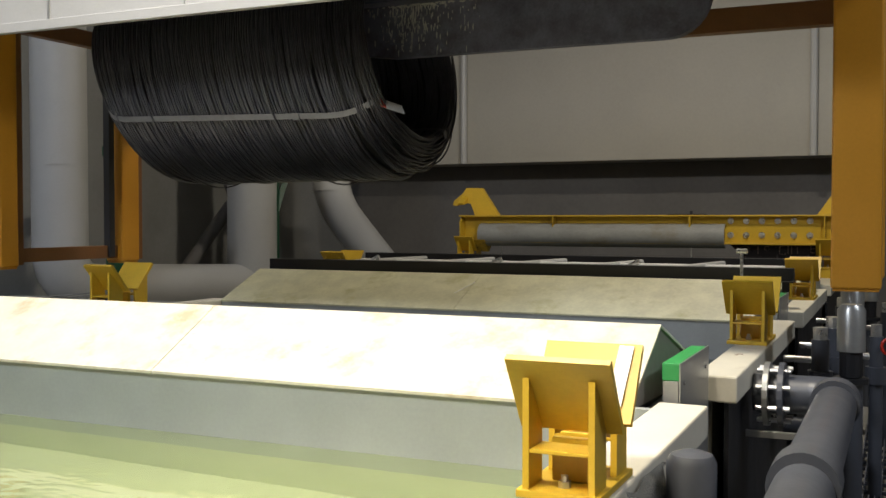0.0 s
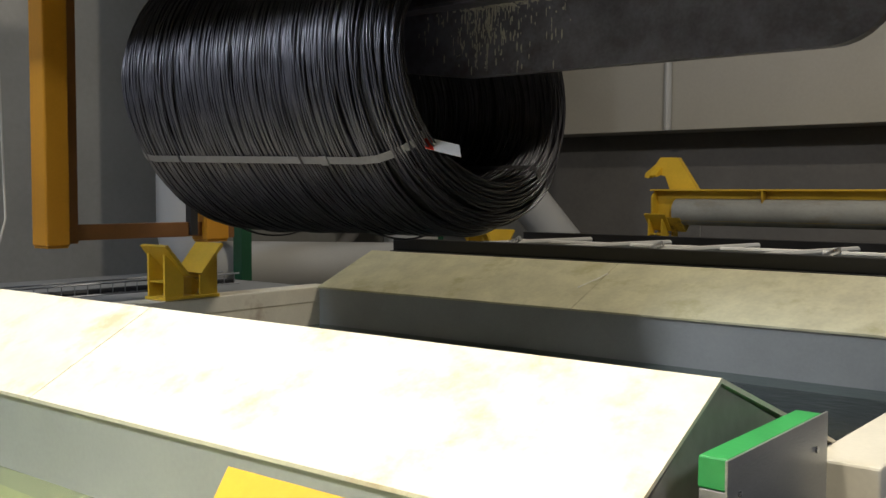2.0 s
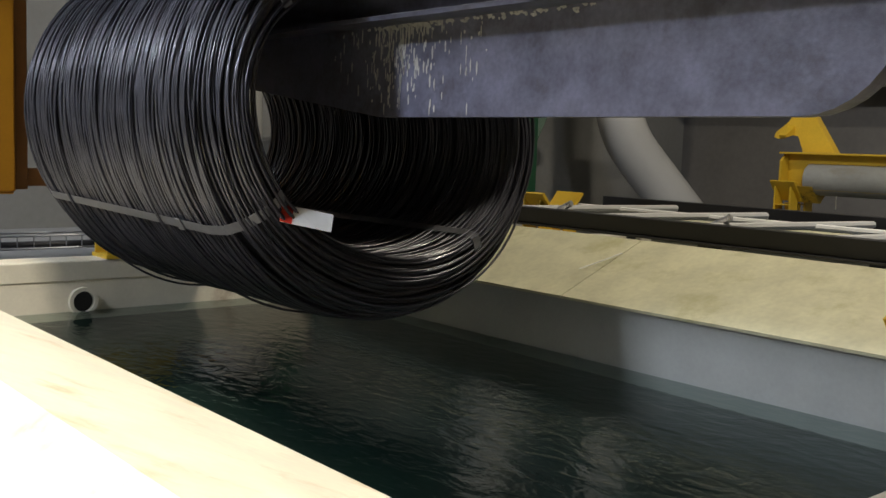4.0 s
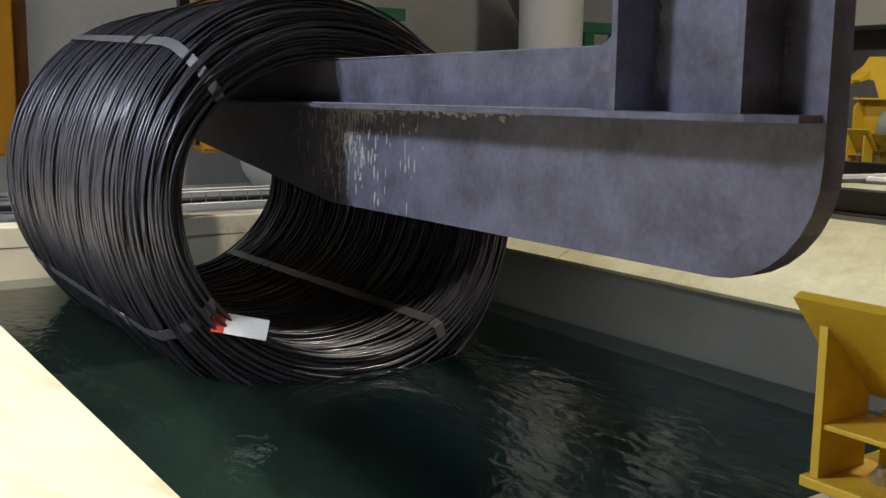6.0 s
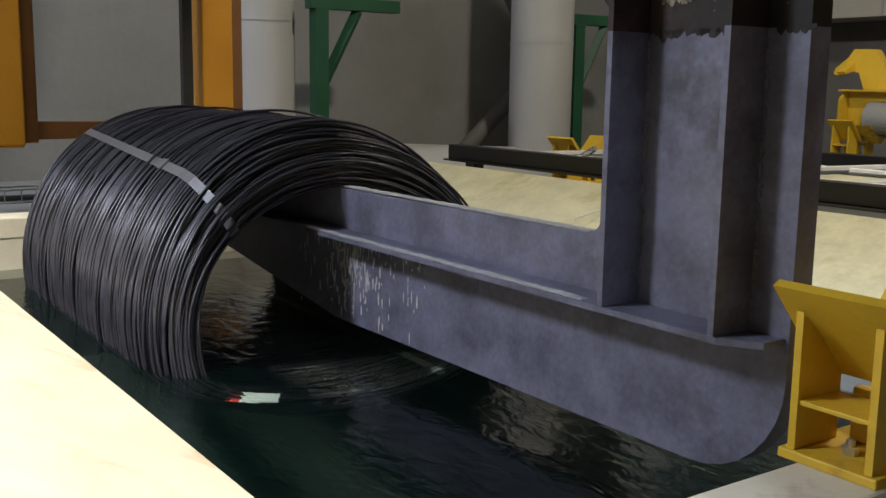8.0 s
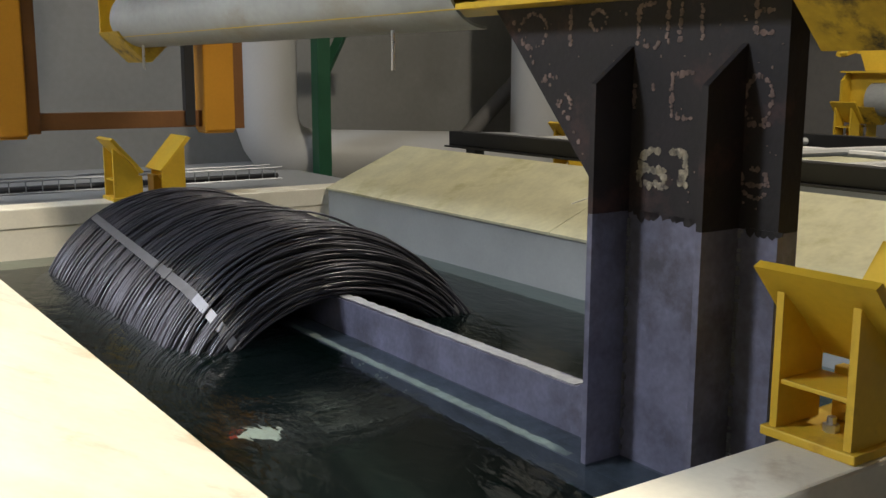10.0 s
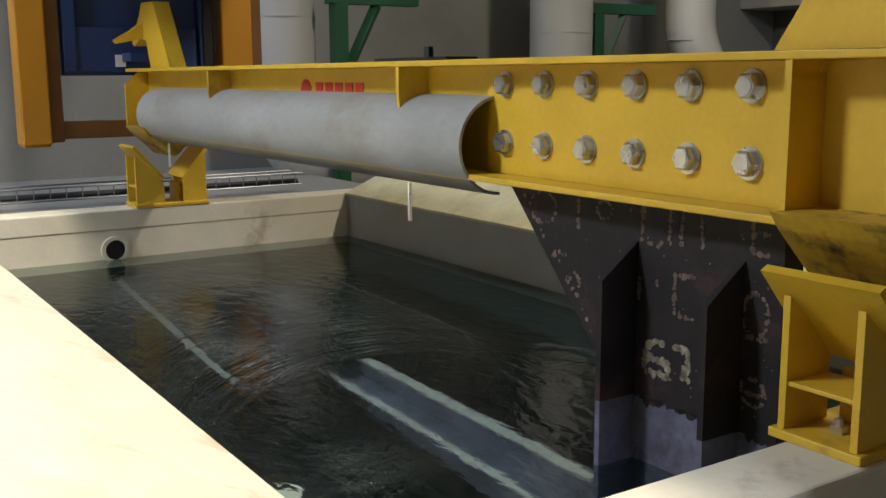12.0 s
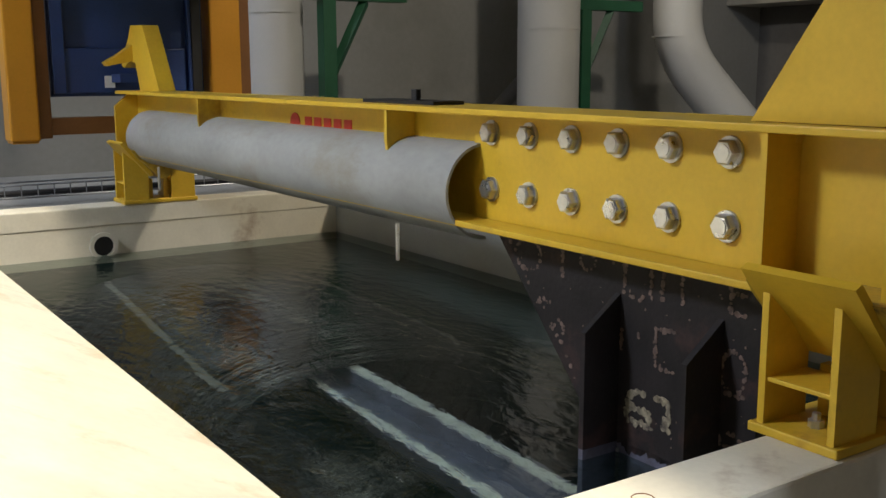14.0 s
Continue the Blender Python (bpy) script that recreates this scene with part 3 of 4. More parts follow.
    # ragged lower border of the rust
    rag = bmesh.new()
    for i in range(34):
        x = -0.78 + 0.55 * i / 33 + rng.uniform(-0.01, 0.01)
        if -0.36 < x < -0.31:
            continue
        s = rng.uniform(0.008, 0.02)
        add_prism(rag, [(x - s, -0.236), (x - s * 0.6, -0.24 - s * 0.8), (x + s * 0.2, -0.24 - s * rng.uniform(0.4, 1.6)), (x + s, -0.24 - s * 0.3), (x + s, -0.236)], y0 - 0.0012, y0 + 0.001, "y")
    tagged(part("rust_fringe", rag, M_RUST, root), kind="stuff")
    # weld beads beside the stiffeners
    weld = bmesh.new()
    for xs in (-0.667, -0.327):
        for i in range(60):
            z = -0.25 - 0.63 * i / 60
            if rng.random() < 0.75:
                add_box(weld, xs, xs + rng.uniform(0.004, 0.012), y0 - 0.005, y0 + 0.001, z, z + rng.uniform(0.006, 0.013))
    tagged(part("weld_bead", weld, M_STRAP, root), kind="stuff")
    return root


hook = c_hook("slate steel C-hook on a yellow bolted traverse, stained and rusty")
far_hook = copy_thing(hook, pose(0.12, 2 * PITCH + PACKING, PACKING))
bpy.data.objects.remove(next(c for c in far_hook.children if c.name.startswith("painted_mark")))
far_hook["label"] = "parked C-hook with a yellow traverse and pale shield"

# ---- wire coil ----
CY, CZ, CX0, CX1 = 0.19, -1.243, -4.02, -2.1
SLANT = 0.1            # the windings hang askew, their foot ahead of their crown


def coil_point(x, f, a):
    """A place in the winding: f runs from the hole (0) to the outside (1); the hole is squeezed flat by the weight."""
    return (x - SLANT * math.sin(a), CY + (0.605 + 0.13 * f) * math.cos(a), CZ + (0.5 + (0.235 if math.sin(a) > 0 else 0.258) * f) * math.sin(a))


def shoulder(x):
    """How far out the windings reach at x: the ends of the coil are rounded."""
    near, far = max(0, 1 - (CX1 - x) / 0.24), max(0, 1 - (x - CX0) / 0.14)
    return 1 - 0.6 * near * near - 0.4 * far * far


def wire_coil():
    root = thing("wire_coil", "dark steel wire rod coil with four grey strapping bands", "wire coil")
    rng = random.Random(11)
    verts, faces = [], []
    seg, sides = 80, 5

    def ring(x, f, tilt, lean, oy, oz, wr, ell, ph):
        base = len(verts)
        for i in range(seg):
            a = 2 * math.pi * i / seg
            q = coil_point(x, f, a)
            wob = 0.61 * ell * math.cos(2 * a + ph) + 0.004 * math.sin(5 * a + ph * 3)
            dx = tilt * math.cos(a) + lean * math.sin(a) + 0.007 * math.sin(3 * a + ph * 2)
            cy, sz = math.cos(a), math.sin(a)
            for k in range(sides):
                b = 2 * math.pi * k / sides
                w = wob + wr * math.cos(b)
                verts.append((q[0] + dx + wr * math.sin(b), q[1] + oy + w * cy, q[2] + oz + w * sz))
        for i in range(seg):
            j = (i + 1) % seg
            for k in range(sides):
                m = (k + 1) % sides
                faces.append((base + i * sides + k, base + i * sides + m, base + j * sides + m, base + j * sides + k))

    def loose_ring(x, f, loose):
        ring(x, f, rng.gauss(0, 0.02 * loose), rng.gauss(0, 0.02 * loose), rng.gauss(0, 0.005 * loose), rng.gauss(0, 0.004 * loose), 0.0055, rng.gauss(0, 0.006), rng.uniform(0, 6.3))
    n = 460
    for i in range(n):
        u = (i + rng.random()) / n
        u += 0.006 * math.sin(u * 75) + 0.003 * math.sin(u * 190)
        x = CX0 + 0.01 + (CX1 - CX0 - 0.02) * u
        end = max(0, 1 - (CX1 - x) / 0.5)
        loose_ring(x, shoulder(x) - rng.uniform(0, 0.1), 0.9 + 0.7 * end)
    for i in range(240):
        loose_ring(CX0 + 0.02 + (CX1 - CX0 - 0.04) * (i + rng.random()) / 240, rng.uniform(0, 0.08), 0.8)
    for i in range(80):
        loose_ring(CX1 + rng.uniform(-0.05, 0.012), 0.42 * (i + rng.random()) / 80, 0.6)
        loose_ring(CX0 + rng.uniform(-0.012, 0.04), 0.6 * (i + rng.random()) / 80, 0.5)
    for i in range(6):
        loose_ring(rng.uniform(CX0 + 0.3, CX1 - 0.3), rng.uniform(1.02, 1.12), 2.6)
    me = bpy.data.meshes.new("wire_winding")
    me.from_pydata(verts, [], faces)
    me.polygons.foreach_set("use_smooth", [True] * len(me.polygons))
    me.materials.append(M_WIRE)
    ob = new("wire_winding", me)
    ob.parent = root
    ob["kind"] = "stuff"
    # solid body for the inner layers; its near-black colour paints the shade between wires
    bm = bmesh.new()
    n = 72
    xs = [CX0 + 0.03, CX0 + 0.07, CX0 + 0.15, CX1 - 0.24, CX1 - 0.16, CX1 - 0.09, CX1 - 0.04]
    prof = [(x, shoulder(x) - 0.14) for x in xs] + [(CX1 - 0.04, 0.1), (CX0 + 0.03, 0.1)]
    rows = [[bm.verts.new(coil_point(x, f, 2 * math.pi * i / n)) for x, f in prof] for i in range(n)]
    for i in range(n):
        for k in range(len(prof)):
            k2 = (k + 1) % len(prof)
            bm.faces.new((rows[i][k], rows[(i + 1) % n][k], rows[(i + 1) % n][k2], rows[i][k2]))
    part("winding_core", bm, M_CORE_SHADE, root)
    for ang, twist in ((38, 0), (135, -12), (212, -4), (301, 0)):
        strap = bmesh.new()
        w = 0.019
        outer = [CX1 - 0.005, CX1 - 0.04, CX1 - 0.09, CX1 - 0.16, CX1 - 0.26, CX1 - 0.7, CX1 - 1.2, CX0 + 0.16, CX0 + 0.06, CX0]
        loop = [(CX1 + 0.022, 0.02), (CX1 + 0.026, 0.22)] + [(x, shoulder(x) + 0.1) for x in outer] + [(CX0 - 0.024, 0.4), (CX0 - 0.02, 0.0), (CX0 + 0.05, -0.045), (CX1 - 0.04, -0.045)]
        vs = []
        for x, f in loop:
            a = radians(ang + twist * (CX1 - x) / (CX1 - CX0))
            tang = Vector((0, -math.sin(a), math.cos(a)))
            rim = Vector(coil_point(x, f, a))
            mid = Vector(coil_point((CX0 + CX1) / 2, 0.5, a))
            inward = (mid - rim).normalized() * 0.003
            vs.append([strap.verts.new(v) for v in (rim - w * tang, rim + w * tang, rim + w * tang + inward, rim - w * tang + inward)])
        for i in range(len(loop)):
            j = (i + 1) % len(loop)
            for k in range(4):
                strap.faces.new((vs[i][k], vs[i][(k + 1) % 4], vs[j][(k + 1) % 4], vs[j][k]))
        st = part("strap", strap, M_STRAP, root, "grey steel strapping band")
        buckle = bmesh.new()
        add_box(buckle, -0.024, 0.024, -0.024, 0.024, -0.001, 0.005, 0.001)
        a = radians(ang + twist * 0.25)
        bmesh.ops.transform(buckle, matrix=Matrix.Translation(coil_point(CX1 - 0.48, 1.105, a)) @ Matrix.Rotation(a - math.pi / 2, 4, "X"), verts=buckle.verts)
        part("buckle", buckle, M_STRAP, st)
    # paper tag lying inside the hole
    normal, along = Vector((0.75, -0.25, 0.6)).normalized(), Vector((0.05, 0.8, -0.4))
    along = (along - normal * along.dot(normal)).normalized()
    across = normal.cross(along)
    t = part("paper_tag", box(-0.001, 0.001, -0.085, 0.09, -0.036, 0.036, 0), M_LABEL, root, "white paper tag with an orange edge")
    m = Matrix((normal, along, across)).transposed().to_4x4()
    t.matrix_basis = Matrix.Translation((-1.995, -0.255, -1.59)) @ m
    part("tag_edge", box(0.0012, 0.0025, -0.085, -0.045, -0.036, 0.036, 0), M_RED, t)
    return root


coil = wire_coil()

# ---- crane: four guide legs, cross beams, hood and the blue lifting carriages ----
def leg(x0, x1, y0, y1, z0):
    root = thing("guide_leg", "orange painted steel guide leg of the transfer crane", "crane leg", "crane guide legs")
    part("leg_box", box(x0, x1, y0, y1, z0, 4.6, 0.012), M_ORANGE, root)
    part("leg_flange", box(x0 + 0.03, x1 - 0.035, y1 + 0.001, y1 + 0.075, z0 + 0.012, 4.6, 0.004), M_BROWN, root, "brown painted web of the leg")
    part("end_cap", box(x0 + 0.01, x1 - 0.01, y0 + 0.01, y1 - 0.01, z0 - 0.012, z0, 0.002), M_ORANGE, root)
    return root


leg(-5.1, -4.93, -0.455, -0.292, 0.33)
leg(-5.1, -4.93, 0.75, 0.95, 0.33)
leg(0.43, 0.66, -0.28, -0.06, 0.33)
leg(0.43, 0.66, 0.75, 0.95, 0.33)
frame_beams = thing("gantry", "brown painted cross beams of the transfer crane", "crane frame")
part("cross_beam", box(-5.06, -4.98, -0.22, 0.75, 0.36, 0.46), M_BROWN, frame_beams)
part("cross_beam", box(-5.06, -4.98, -0.22, 0.75, 2.0, 2.12), M_BROWN, frame_beams)
part("cross_beam", box(0.5, 0.58, 0.0, 0.75, 2.6, 2.7), M_BROWN, frame_beams)
part("long_beam", box(-4.93, 0.43, 0.9, 1.0, 1.83, 1.98), M_BROWN, frame_beams)
part("guide_rail", box(-5.02, -4.96, 0.64, 0.7, 0.37, 4.6), M_BLACK, frame_beams)
hood = thing("crane_hood", "white sheet metal hood hanging from the crane", "hood")
part("side_sheet", box(-5.2, 0.6, -1.01, -0.99, 1.86, 3.4, 0.002), M_HOOD, hood)
part("edge_trim", box(-5.2, 0.6, -1.03, -0.985, 1.8, 1.858, 0.003), M_HOOD, hood)
part("side_sheet", box(-5.2, 0.6, 1.4, 1.42, 2.3, 3.4, 0.002), M_HOOD, hood)
part("end_sheet", box(0.6, 0.62, -1.0, 1.41, 1.8, 3.4, 0.002), M_HOOD, hood)
part("top_sheet", box(-5.2, 0.6, -0.99, 1.4, 3.38, 3.4, 0.002), M_HOOD, hood)
for x in range(-5, 1):
    part("seam", box(x + 0.1, x + 0.115, -1.016, -1.01, 1.86, 3.38, 0), M_SHEET, hood)


def carriage(s, x):
    root = thing("lifting_carriage", "blue painted lifting carriage running between the crane legs", "carriage", "lifting carriages")
    part("carriage_plate", box(x - 0.05, x + 0.05, -0.2, 0.73, 0.58, 1.3, 0.006), M_BLUE, root)
    part("lower_plate", box(x + s * 0.052, x + s * 0.09, -0.15, 0.6, 0.6, 0.86, 0.004), M_BLUE, root)
    part("side_post", box(x + s * 0.052, x + s * 0.1, -0.19, -0.12, 0.6, 1.3, 0.004), M_BLUE, root)
    part("side_post", box(x + s * 0.052, x + s * 0.1, 0.62, 0.7, 0.6, 1.3, 0.004), M_BLUE, root)
    arm = bmesh.new()
    add_box(arm, min(x + s * 0.09, x + s * 0.27), max(x + s * 0.09, x + s * 0.27), 0.14, 0.28, 0.66, 0.71, 0.003)
    part("lifting_arm", arm, M_BLUE, root)
    part("reflector", box(x + s * 0.091, x + s * 0.1, 0.1, 0.16, 0.63, 0.7, 0.001), M_LABEL, root)
    return root


far_carriage, near_carriage = carriage(1, -5.07), carriage(-1, 0.62)

# ---- west end: ducts, green brackets, cable tray ----
def duct(name, path, r, label, seams=(), skin=None):
    root = thing(name, label, "duct", "grey ventilation ducts")
    part("duct_shell", tube(path, r, 28), skin or M_DUCT, root, smooth=True)
    for z in seams:
        x, y = path[0][0], path[0][1]
        part("seam_ring", tube([(x, y, z), (x, y, z + 0.012)], r + 0.006, 28), M_DUCT, root)
    return root


duct("vent_duct", bend((-6.9, 2.055, 6.0), (-6.9, 2.055, -0.05), (-6.5, 4.7, -0.15), 0.45), 0.27, "pale grey round duct with an elbow at its foot", (1.2,))
duct("vent_duct", bend((-6.5, 4.77, 6.0), (-6.5, 4.77, -0.2), (-6.5, 4.9, -0.9), 0.1), 0.3, "pale grey vertical round duct", (1.1,))
duct("vent_duct", bend((-6.3, 6.31, 6.0), (-6.3, 6.31, 0.92), (-5.5, 7.3, -0.6), 0.4), 0.25, "pale grey round duct with an offset bend", (1.05,))
# slanting ducts take the dark wall colour in place of the shade they lie in
duct("vent_duct", [(-7.2, 4.2, -0.1), (-7.2, 4.75, 0.38), (-7.2, 5.28, 0.84)], 0.08, "grey slanting round duct, coloured dark for shade", (), M_DARKC)

duct("vent_duct", [(-7.15, 4.35, 2.4), (-7.15, 4.85, 1.64), (-7.15, 5.25, 1.03)], 0.07, "grey slanting round duct, coloured dark for shade", (), M_DARKC)


def green_bracket(y):
    root = thing("steel_bracket", "dark green steel support bracket by the ducts", "bracket", "green duct supports")
    part("post", box(-6.55, -6.43, y - 0.06, y + 0.06, FLOOR_Z, 1.3), M_GREEN, root)
    part("arm", box(-6.55, -6.43, y - 0.1, y + 0.75, 1.3, 1.4), M_GREEN, root)
    part("brace", tube([(-6.49, y + 0.02, 0.66), (-6.49, y + 0.36, 1.3)], 0.05, 4), M_GREEN, root)
    return root


green_bracket(2.372)
green_bracket(5.2)
tray = thing("cable_tray", "galvanised wire cable tray along the far wall", "cable tray")
for z in (-0.06, 0.02):
    for x in (-5.75, -5.55):
        part("tray_wire", tube([(x, -4.5, z), (x, 1.55, z)], 0.007, 6), M_TRAY, tray)
rung = part("rung", tube([(-5.75, -4.4, -0.06), (-5.55, -4.4, -0.06), (-5.55, -4.4, 0.02)], 0.004, 5), M_TRAY, tray)
for i in range(1, 60):
    share("rung", rung, tray, pose(0, i * 0.1, 0))
part("cable", tube([(-5.65, -4.5, -0.045), (-5.66, -1, -0.04), (-5.62, 1.55, -0.045)], 0.02, 8), M_CABLE, tray)

ledge = tagged(part("plinth", box(X0, -5.4, Y0, 2.2, FLOOR_Z, -0.12, 0.01), M_CONC), "pale grey concrete plinth behind the tanks", "plinth", kind="structure")

# ---- north side ----
tagged(part("upper_wall", box(X0, X1, 8.55, Y1, 1.5, 4.6, 0.01), M_PANEL), "pale cream upper wall cladding above a dark base", "wall", kind="structure")
for x in (-5.27, -0.3):
    p = thing("wall_conduit", "grey conduit pipe running down the wall", "pipe", "conduits on the wall")
    part("conduit", tube([(x, 8.5, 1.5), (x, 8.5, 4.6)], 0.05, 10), M_DUCT, p)

# ---- rack of black beams over the third tank ----
rack = thing("roller_rack", "black steel rack with pale cross tubes over a tank", "rack")
for y in (2.44, 4.3):
    b = part("long_beam", box(-4.64, 0.02, y - 0.05, y + 0.05, 0.205, 0.3, 0.004), M_BLACK, rack)
    part("beam_flange", box(-4.64, 0.02, y - 0.09, y + 0.09, 0.193, 0.204, 0.002), M_BLACK, rack)
for i in range(6):
    part("cross_tube", tube([(-4.2 + i * 0.78, 2.49, 0.25), (-3.9 + i * 0.78, 4.25, 0.25)], 0.025, 8), M_DUCT, rack)
for y in (2.9, 3.7):
    part("pale_tube", tube([(-4.5, y, 0.24), (-0.1, y, 0.24)], 0.022, 8), M_LABEL, rack)
for x in (-4.4, -2.3, -0.2):
    for y in (2.44, 4.3):
        part("support", box(x - 0.05, x + 0.05, y - 0.04, y + 0.04, -0.05, 0.193, 0.003), M_BLACK, rack)

# ---- green topped plates between the tank rims ----
for k in (-1, 0, 1):
    y = k * PITCH - (0.12 if k < 0 else 0.0)
    g = thing("splash_plate", "grey upright splash plate with a bright green edge strip", "splash plate", "splash plates between the rims")
    part("edge_strip", box(-0.065, 0.0, 1.58 + y, 2.14 + y, 0.07, 0.137, 0.004), M_LIME, g, "bright green plastic strip")
    part("body", box(-0.062, -0.004, 1.58 + y, 2.14 + y, -0.3, 0.069, 0.002), M_SHEET, g)
    part("plate", box(0.002, 0.008, 1.56 + y, 2.16 + y, -0.35, 0.139, 0.001), M_SHEET, g, "thin grey sheet")
    for yy in (1.62, 2.08):
        part("screw", tube([(0.008, yy + y, 0.06), (0.013, yy + y, 0.06)], 0.008, 8), M_STEEL, g)

# ---- overflow pipe in the far wall ----
ov = thing("overflow_pipe", "round white overflow pipe through the far tank wall", "pipe")
bm = bmesh.new()
n = 24
prof = [(0.0, 0.055), (0.03, 0.055), (0.03, 0.075), (0.0, 0.075)]
rows = [[bm.verts.new((IN_FAR + dx, -0.13 + r * math.cos(2 * math.pi * i / n), -0.215 + r * math.sin(2 * math.pi * i / n))) for dx, r in prof] for i in range(n)]
for i in range(n):
    for k in range(4):
        bm.faces.new((rows[i][k], rows[(i + 1) % n][k], rows[(i + 1) % n][(k + 1) % 4], rows[i][(k + 1) % 4]))
part("pipe_collar", bm, M_RIM, ov, smooth=True)
# thin black disc paints the darkness of the open pipe
part("bore_shade", tube([(IN_FAR + 0.001, -0.13, -0.215), (IN_FAR + 0.004, -0.13, -0.215)], 0.056, 24), M_BLACK, ov, "black disc standing in for the shaded pipe opening")

# ---- walkway with pipes beside the tank ends ----
grating = bmesh.new()
for i in range(46):
    x = 0.52 + i * 0.033
    add_box(grating, x, x + 0.007, -4.2, 7.5, -0.99, -0.955)
for i in range(60):
    y = -4.2 + i * 0.2
    add_box(grating, 0.52, 2.04, y, y + 0.008, -0.985, -0.962)
g = part("walkway_grating", grating, M_GRATE)
tagged(g, "dark steel bar grating of the walkway", "grating", kind="stuff")

feed = thing("feed_pipe", "dark grey plastic pipe with a flanged elbow", "pipe")
part("pipe_run", tube(bend((0.49, -4.6, -0.1), (0.49, -0.63, -0.14), (0.12, -0.63, -0.147), 0.13), 0.09, 24), M_PVC, feed, smooth=True)
part("sleeve", tube([(0.49, -2.5, -0.105), (0.49, -2.35, -0.105)], 0.105, 24), M_PVC, feed, smooth=True)
part("sleeve", tube([(0.49, -0.92, -0.13), (0.49, -0.8, -0.13)], 0.105, 24), M_PVC, feed, smooth=True)
for x in (0.17, 0.235):
    part("flange", tube([(x, -0.63, -0.147), (x + 0.024, -0.63, -0.147)], 0.15, 24), M_PVC if x > 0.18 else M_SHEET, feed)
for i in range(8):
    a = math.pi * (i + 0.5) / 4
    part("bolt", tube([(0.14, -0.63 + 0.125 * math.cos(a), -0.147 + 0.125 * math.sin(a)), (0.29, -0.63 + 0.125 * math.cos(a), -0.147 + 0.125 * math.sin(a))], 0.012, 6), M_STEEL, feed)
stand = thing("pipe_stand", "grey steel stand under the feed pipe", "pipe stand")
for y in (-0.75, -2.4):
    part("post", box(0.45, 0.5, y - 0.02, y + 0.02, FLOOR_Z, -0.22, 0.003), M_SHEET, stand)
    part("arm", box(0.1, 0.5, y - 0.015, y + 0.015, -0.33, -0.3, 0.002), M_SHEET, stand)

cap = thing("capped_pipe", "upright dark grey pipe with a rounded cap", "pipe")
part("pipe_body", tube([(0.21, -2.7, FLOOR_Z), (0.21, -2.7, -0.08)], 0.06, 24), M_PVC, cap, smooth=True)
part("cap", tube([(0.21, -2.7, -0.16), (0.21, -2.7, -0.01), (0.21, -2.7, 0.012), (0.21, -2.7, 0.022)], [0.07, 0.07, 0.058, 0.03], 24), M_PVC, cap, smooth=True)


def pump(x, y):
    root = thing("pump", "upright pump with a steel motor on a grey pipe", "pump", "pumps beside the tanks")
    part("motor", tube([(x, y, -0.06), (x, y, 0.17), (x, y, 0.2)], [0.075, 0.075, 0.055], 20), M_SHEET, root, smooth=True)
    part("coupling", tube([(x, y, -0.2), (x, y, -0.065)], 0.06, 16), M_BLACK, root)
    part("flange", tube([(x, y, -0.235), (x, y, -0.205)], 0.095, 20), M_BLACK, root)
    part("housing", tube([(x, y, FLOOR_Z), (x, y, -0.235)], 0.065, 16), M_PVC, root, smooth=True)
    part("outlet", tube(bend((x, y, -0.5), (x - 0.3, y, -0.5), (x - 0.35, y, -0.5), 0.05), 0.05, 14), M_PVC, root, smooth=True)
    return root


pump(0.5, 0.45)
pump(0.45, 1.9)
pump(0.5, 4.2)
for x, y, r in ((0.33, 0.6, 0.05), (0.62, 0.9, 0.04), (0.36, 1.3, 0.055), (0.66, 2.6, 0.045), (0.34, 3.0, 0.06), (0.4, 4.8, 0.05)):
    v = thing("riser_pipe", "upright grey plastic pipe beside the tanks", "pipe", "riser pipes")
    part("riser", tube([(x, y, FLOOR_Z), (x, y, -0.02)], r, 14), M_PVC, v, smooth=True)
    part("union", tube([(x, y, -0.3), (x, y, -0.2)], r + 0.02, 14), M_PVC, v)
    part("valve_body", tube([(x, y, -0.02), (x, y, 0.05)], r * 0.8, 12), M_STEEL, v)
    part("branch", tube([(x, y, -0.14), (x - 0.2, y, -0.14)], 0.02, 10), M_STEEL, v)
wheel = thing("valve_wheel", "small red valve handwheel", "valve")
part("wheel_rim", tube([(0.7 + 0.045 * math.cos(a), 0.4, -0.02 + 0.045 * math.sin(a)) for a in [2 * math.pi * i / 14 for i in range(15)]], 0.009, 8), M_RED, wheel)
part("spindle", tube([(0.7, 0.36, -0.02), (0.7, 0.9, -0.02)], 0.01, 8), M_STEEL, wheel)

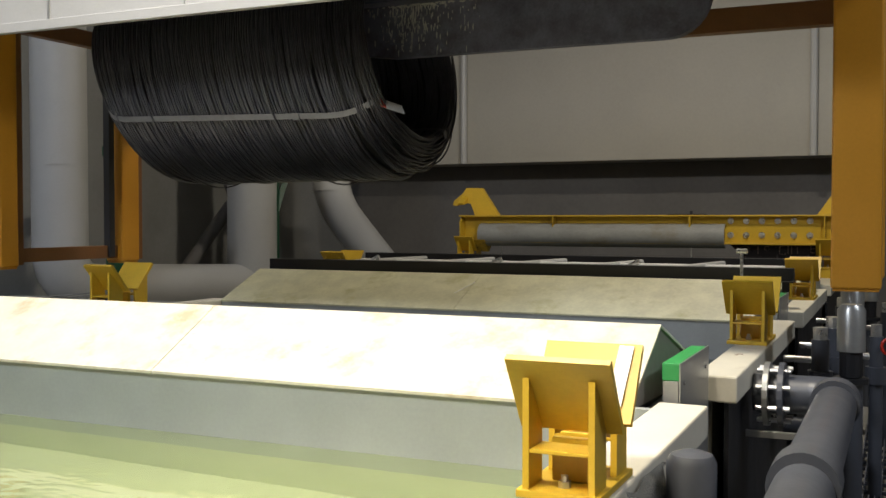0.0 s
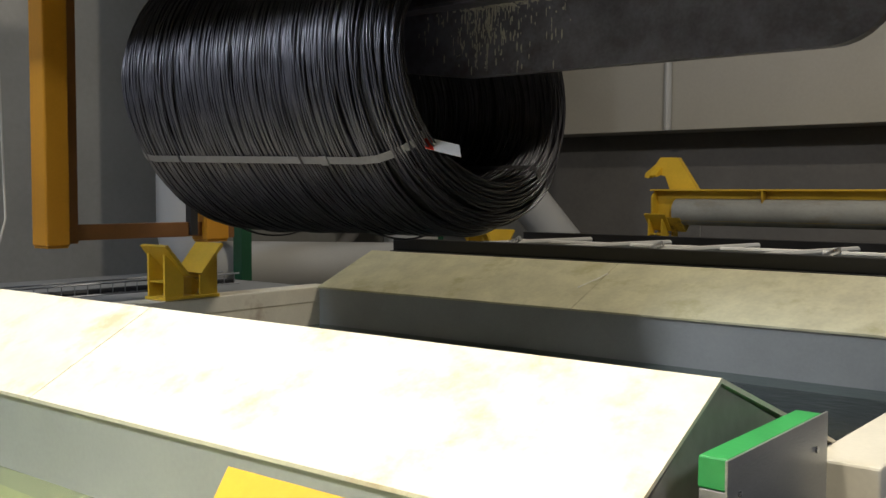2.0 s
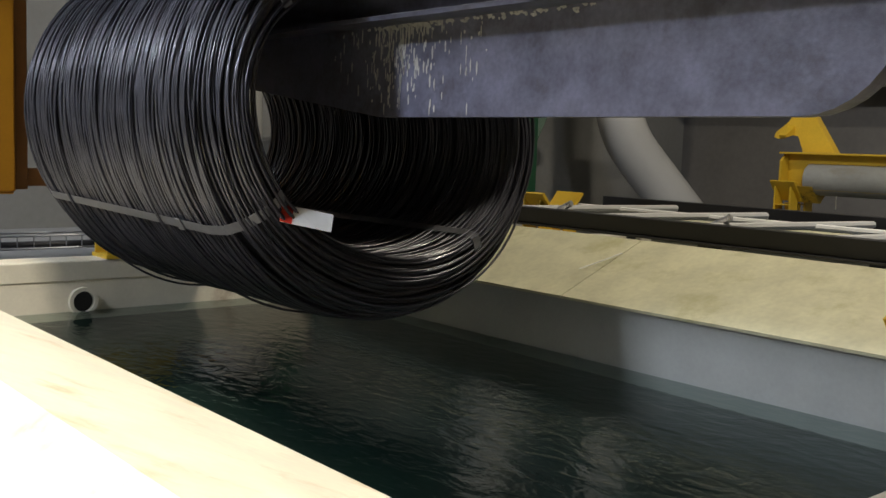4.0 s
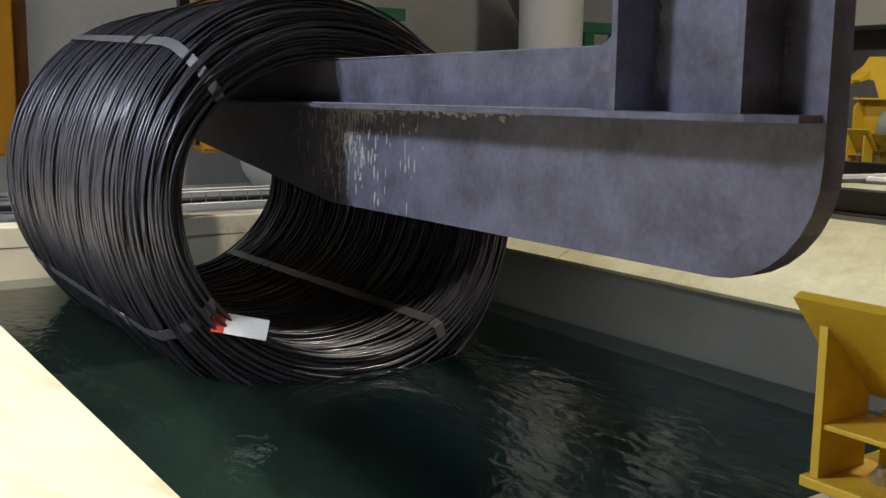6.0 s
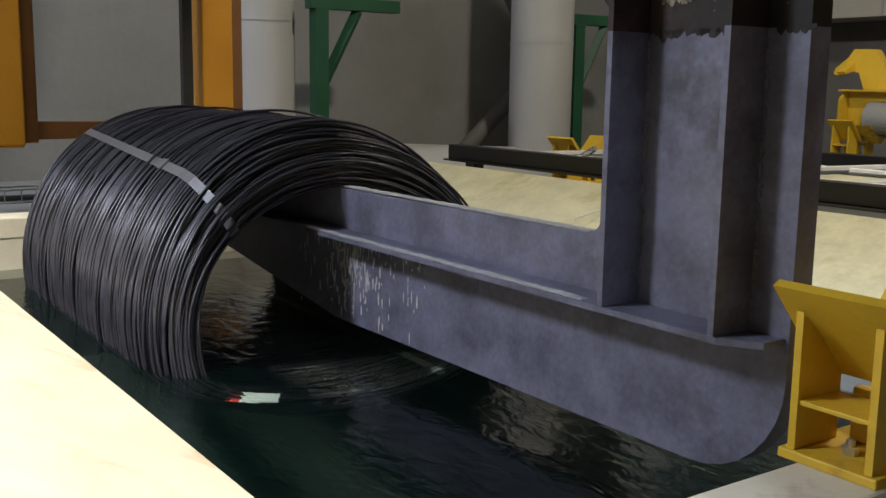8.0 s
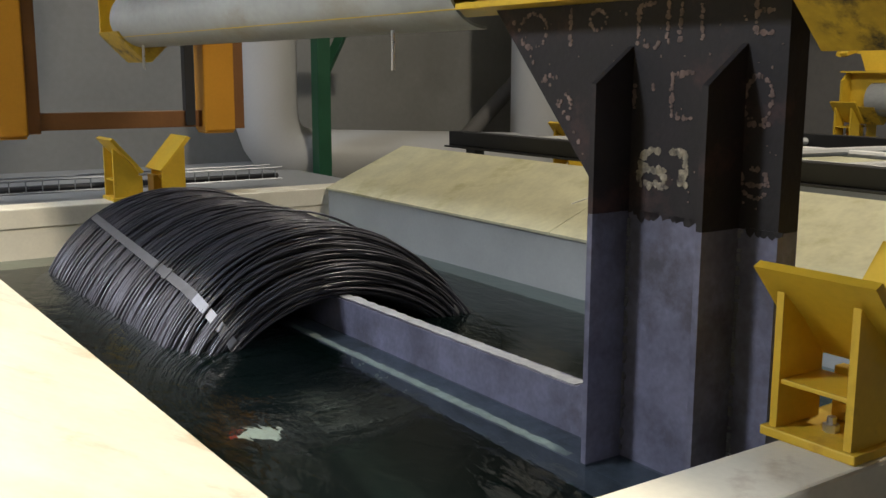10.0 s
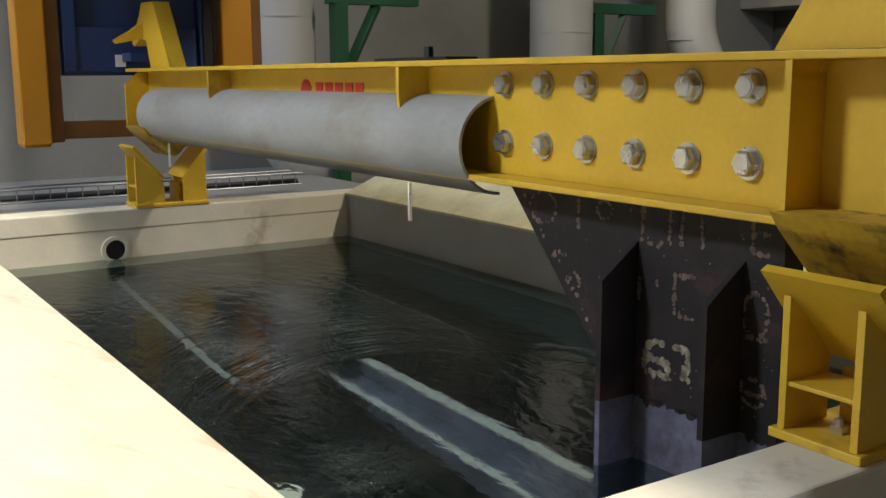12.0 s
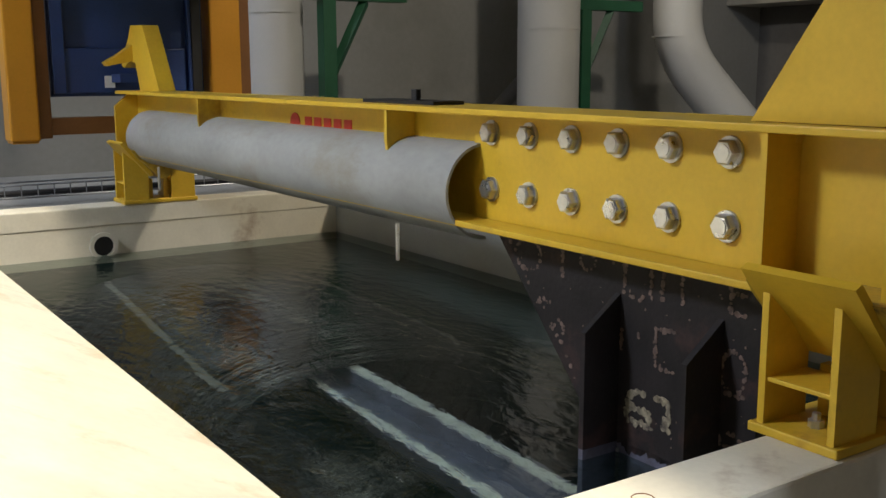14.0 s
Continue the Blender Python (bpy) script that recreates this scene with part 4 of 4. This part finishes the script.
# ---- small things ----
spray = thing("spray_pipe", "thin chromed spray pipe beside the rack", "pipe")
part("stem", tube([(-0.33, 2.2, 0.0), (-0.33, 2.2, 0.42)], 0.012, 8), M_STEEL, spray)
part("head", tube([(-0.37, 2.2, 0.43), (-0.29, 2.2, 0.43)], 0.02, 8), M_STEEL, spray)
for i in range(3):
    v = thing("hose_coupling", "small chromed coupling on the rack beam", "coupling", "couplings on the rack")
    part("body", tube([(-3.9 + i * 1.25, 2.95, 0.25), (-3.78 + i * 1.25, 2.95, 0.31)], 0.022, 8), M_STEEL, v)
    part("foot", box(-3.98 + i * 1.25, -3.82 + i * 1.25, 2.9, 3.0, 0.232, 0.25, 0.003), M_STEEL, v)
drop = thing("hanging_cable", "thin grey cable hanging beside the crane leg", "cable")
part("cable", tube([(-5.15, -0.62, 1.4), (-5.16, -0.6, 0.9), (-5.18, -0.58, 0.5), (-5.25, -0.6, 0.3), (-5.3, -0.57, 0.0), (-5.3, -0.57, -0.1)], 0.008, 6), M_DUCT, drop)
bag = thing("plastic_sheet", "crumpled clear plastic sheet hanging over the rim", "plastic sheet")
rng = random.Random(21)
bm = bmesh.new()
grid = [[bm.verts.new((0.118 + rng.uniform(0.0, 0.03), -3.1 + 0.05 * i, -0.01 - 0.04 * j + rng.uniform(-0.012, 0.012))) for j in range(6)] for i in range(9)]
for i in range(8):
    for j in range(5):
        bm.faces.new((grid[i][j], grid[i + 1][j], grid[i + 1][j + 1], grid[i][j + 1]))
bmesh.ops.solidify(bm, geom=bm.faces[:], thickness=0.002)
part("sheet", bm, M_PLASTIC, bag)
stain = part("ring_stain", tube([(0.02 + 0.02 * math.cos(a), -0.42 + 0.02 * math.sin(a), 0.0008) for a in [2 * math.pi * i / 12 for i in range(10)]], 0.0011, 5), M_BROWN)
tagged(stain, "faint brown ring stain on the tank rim", "stain")


def motions():
    rows = [(t, pose(0, 0, 0.2318 * (REST - t))) for t in (0, 2, 4, 6, 8, 10, 11, 12)]
    rows += [(12.3, pose(0, 0, 0.073)), (12.5, pose(0, 0, 0.027)), (12.7, pose(0, 0, 0.006)), (13.0, pose(0, 0, 0)), (14.0, pose(0, 0, 0))]
    for mover in (hook, coil, far_carriage, near_carriage):
        walk(mover, rows)


motions()
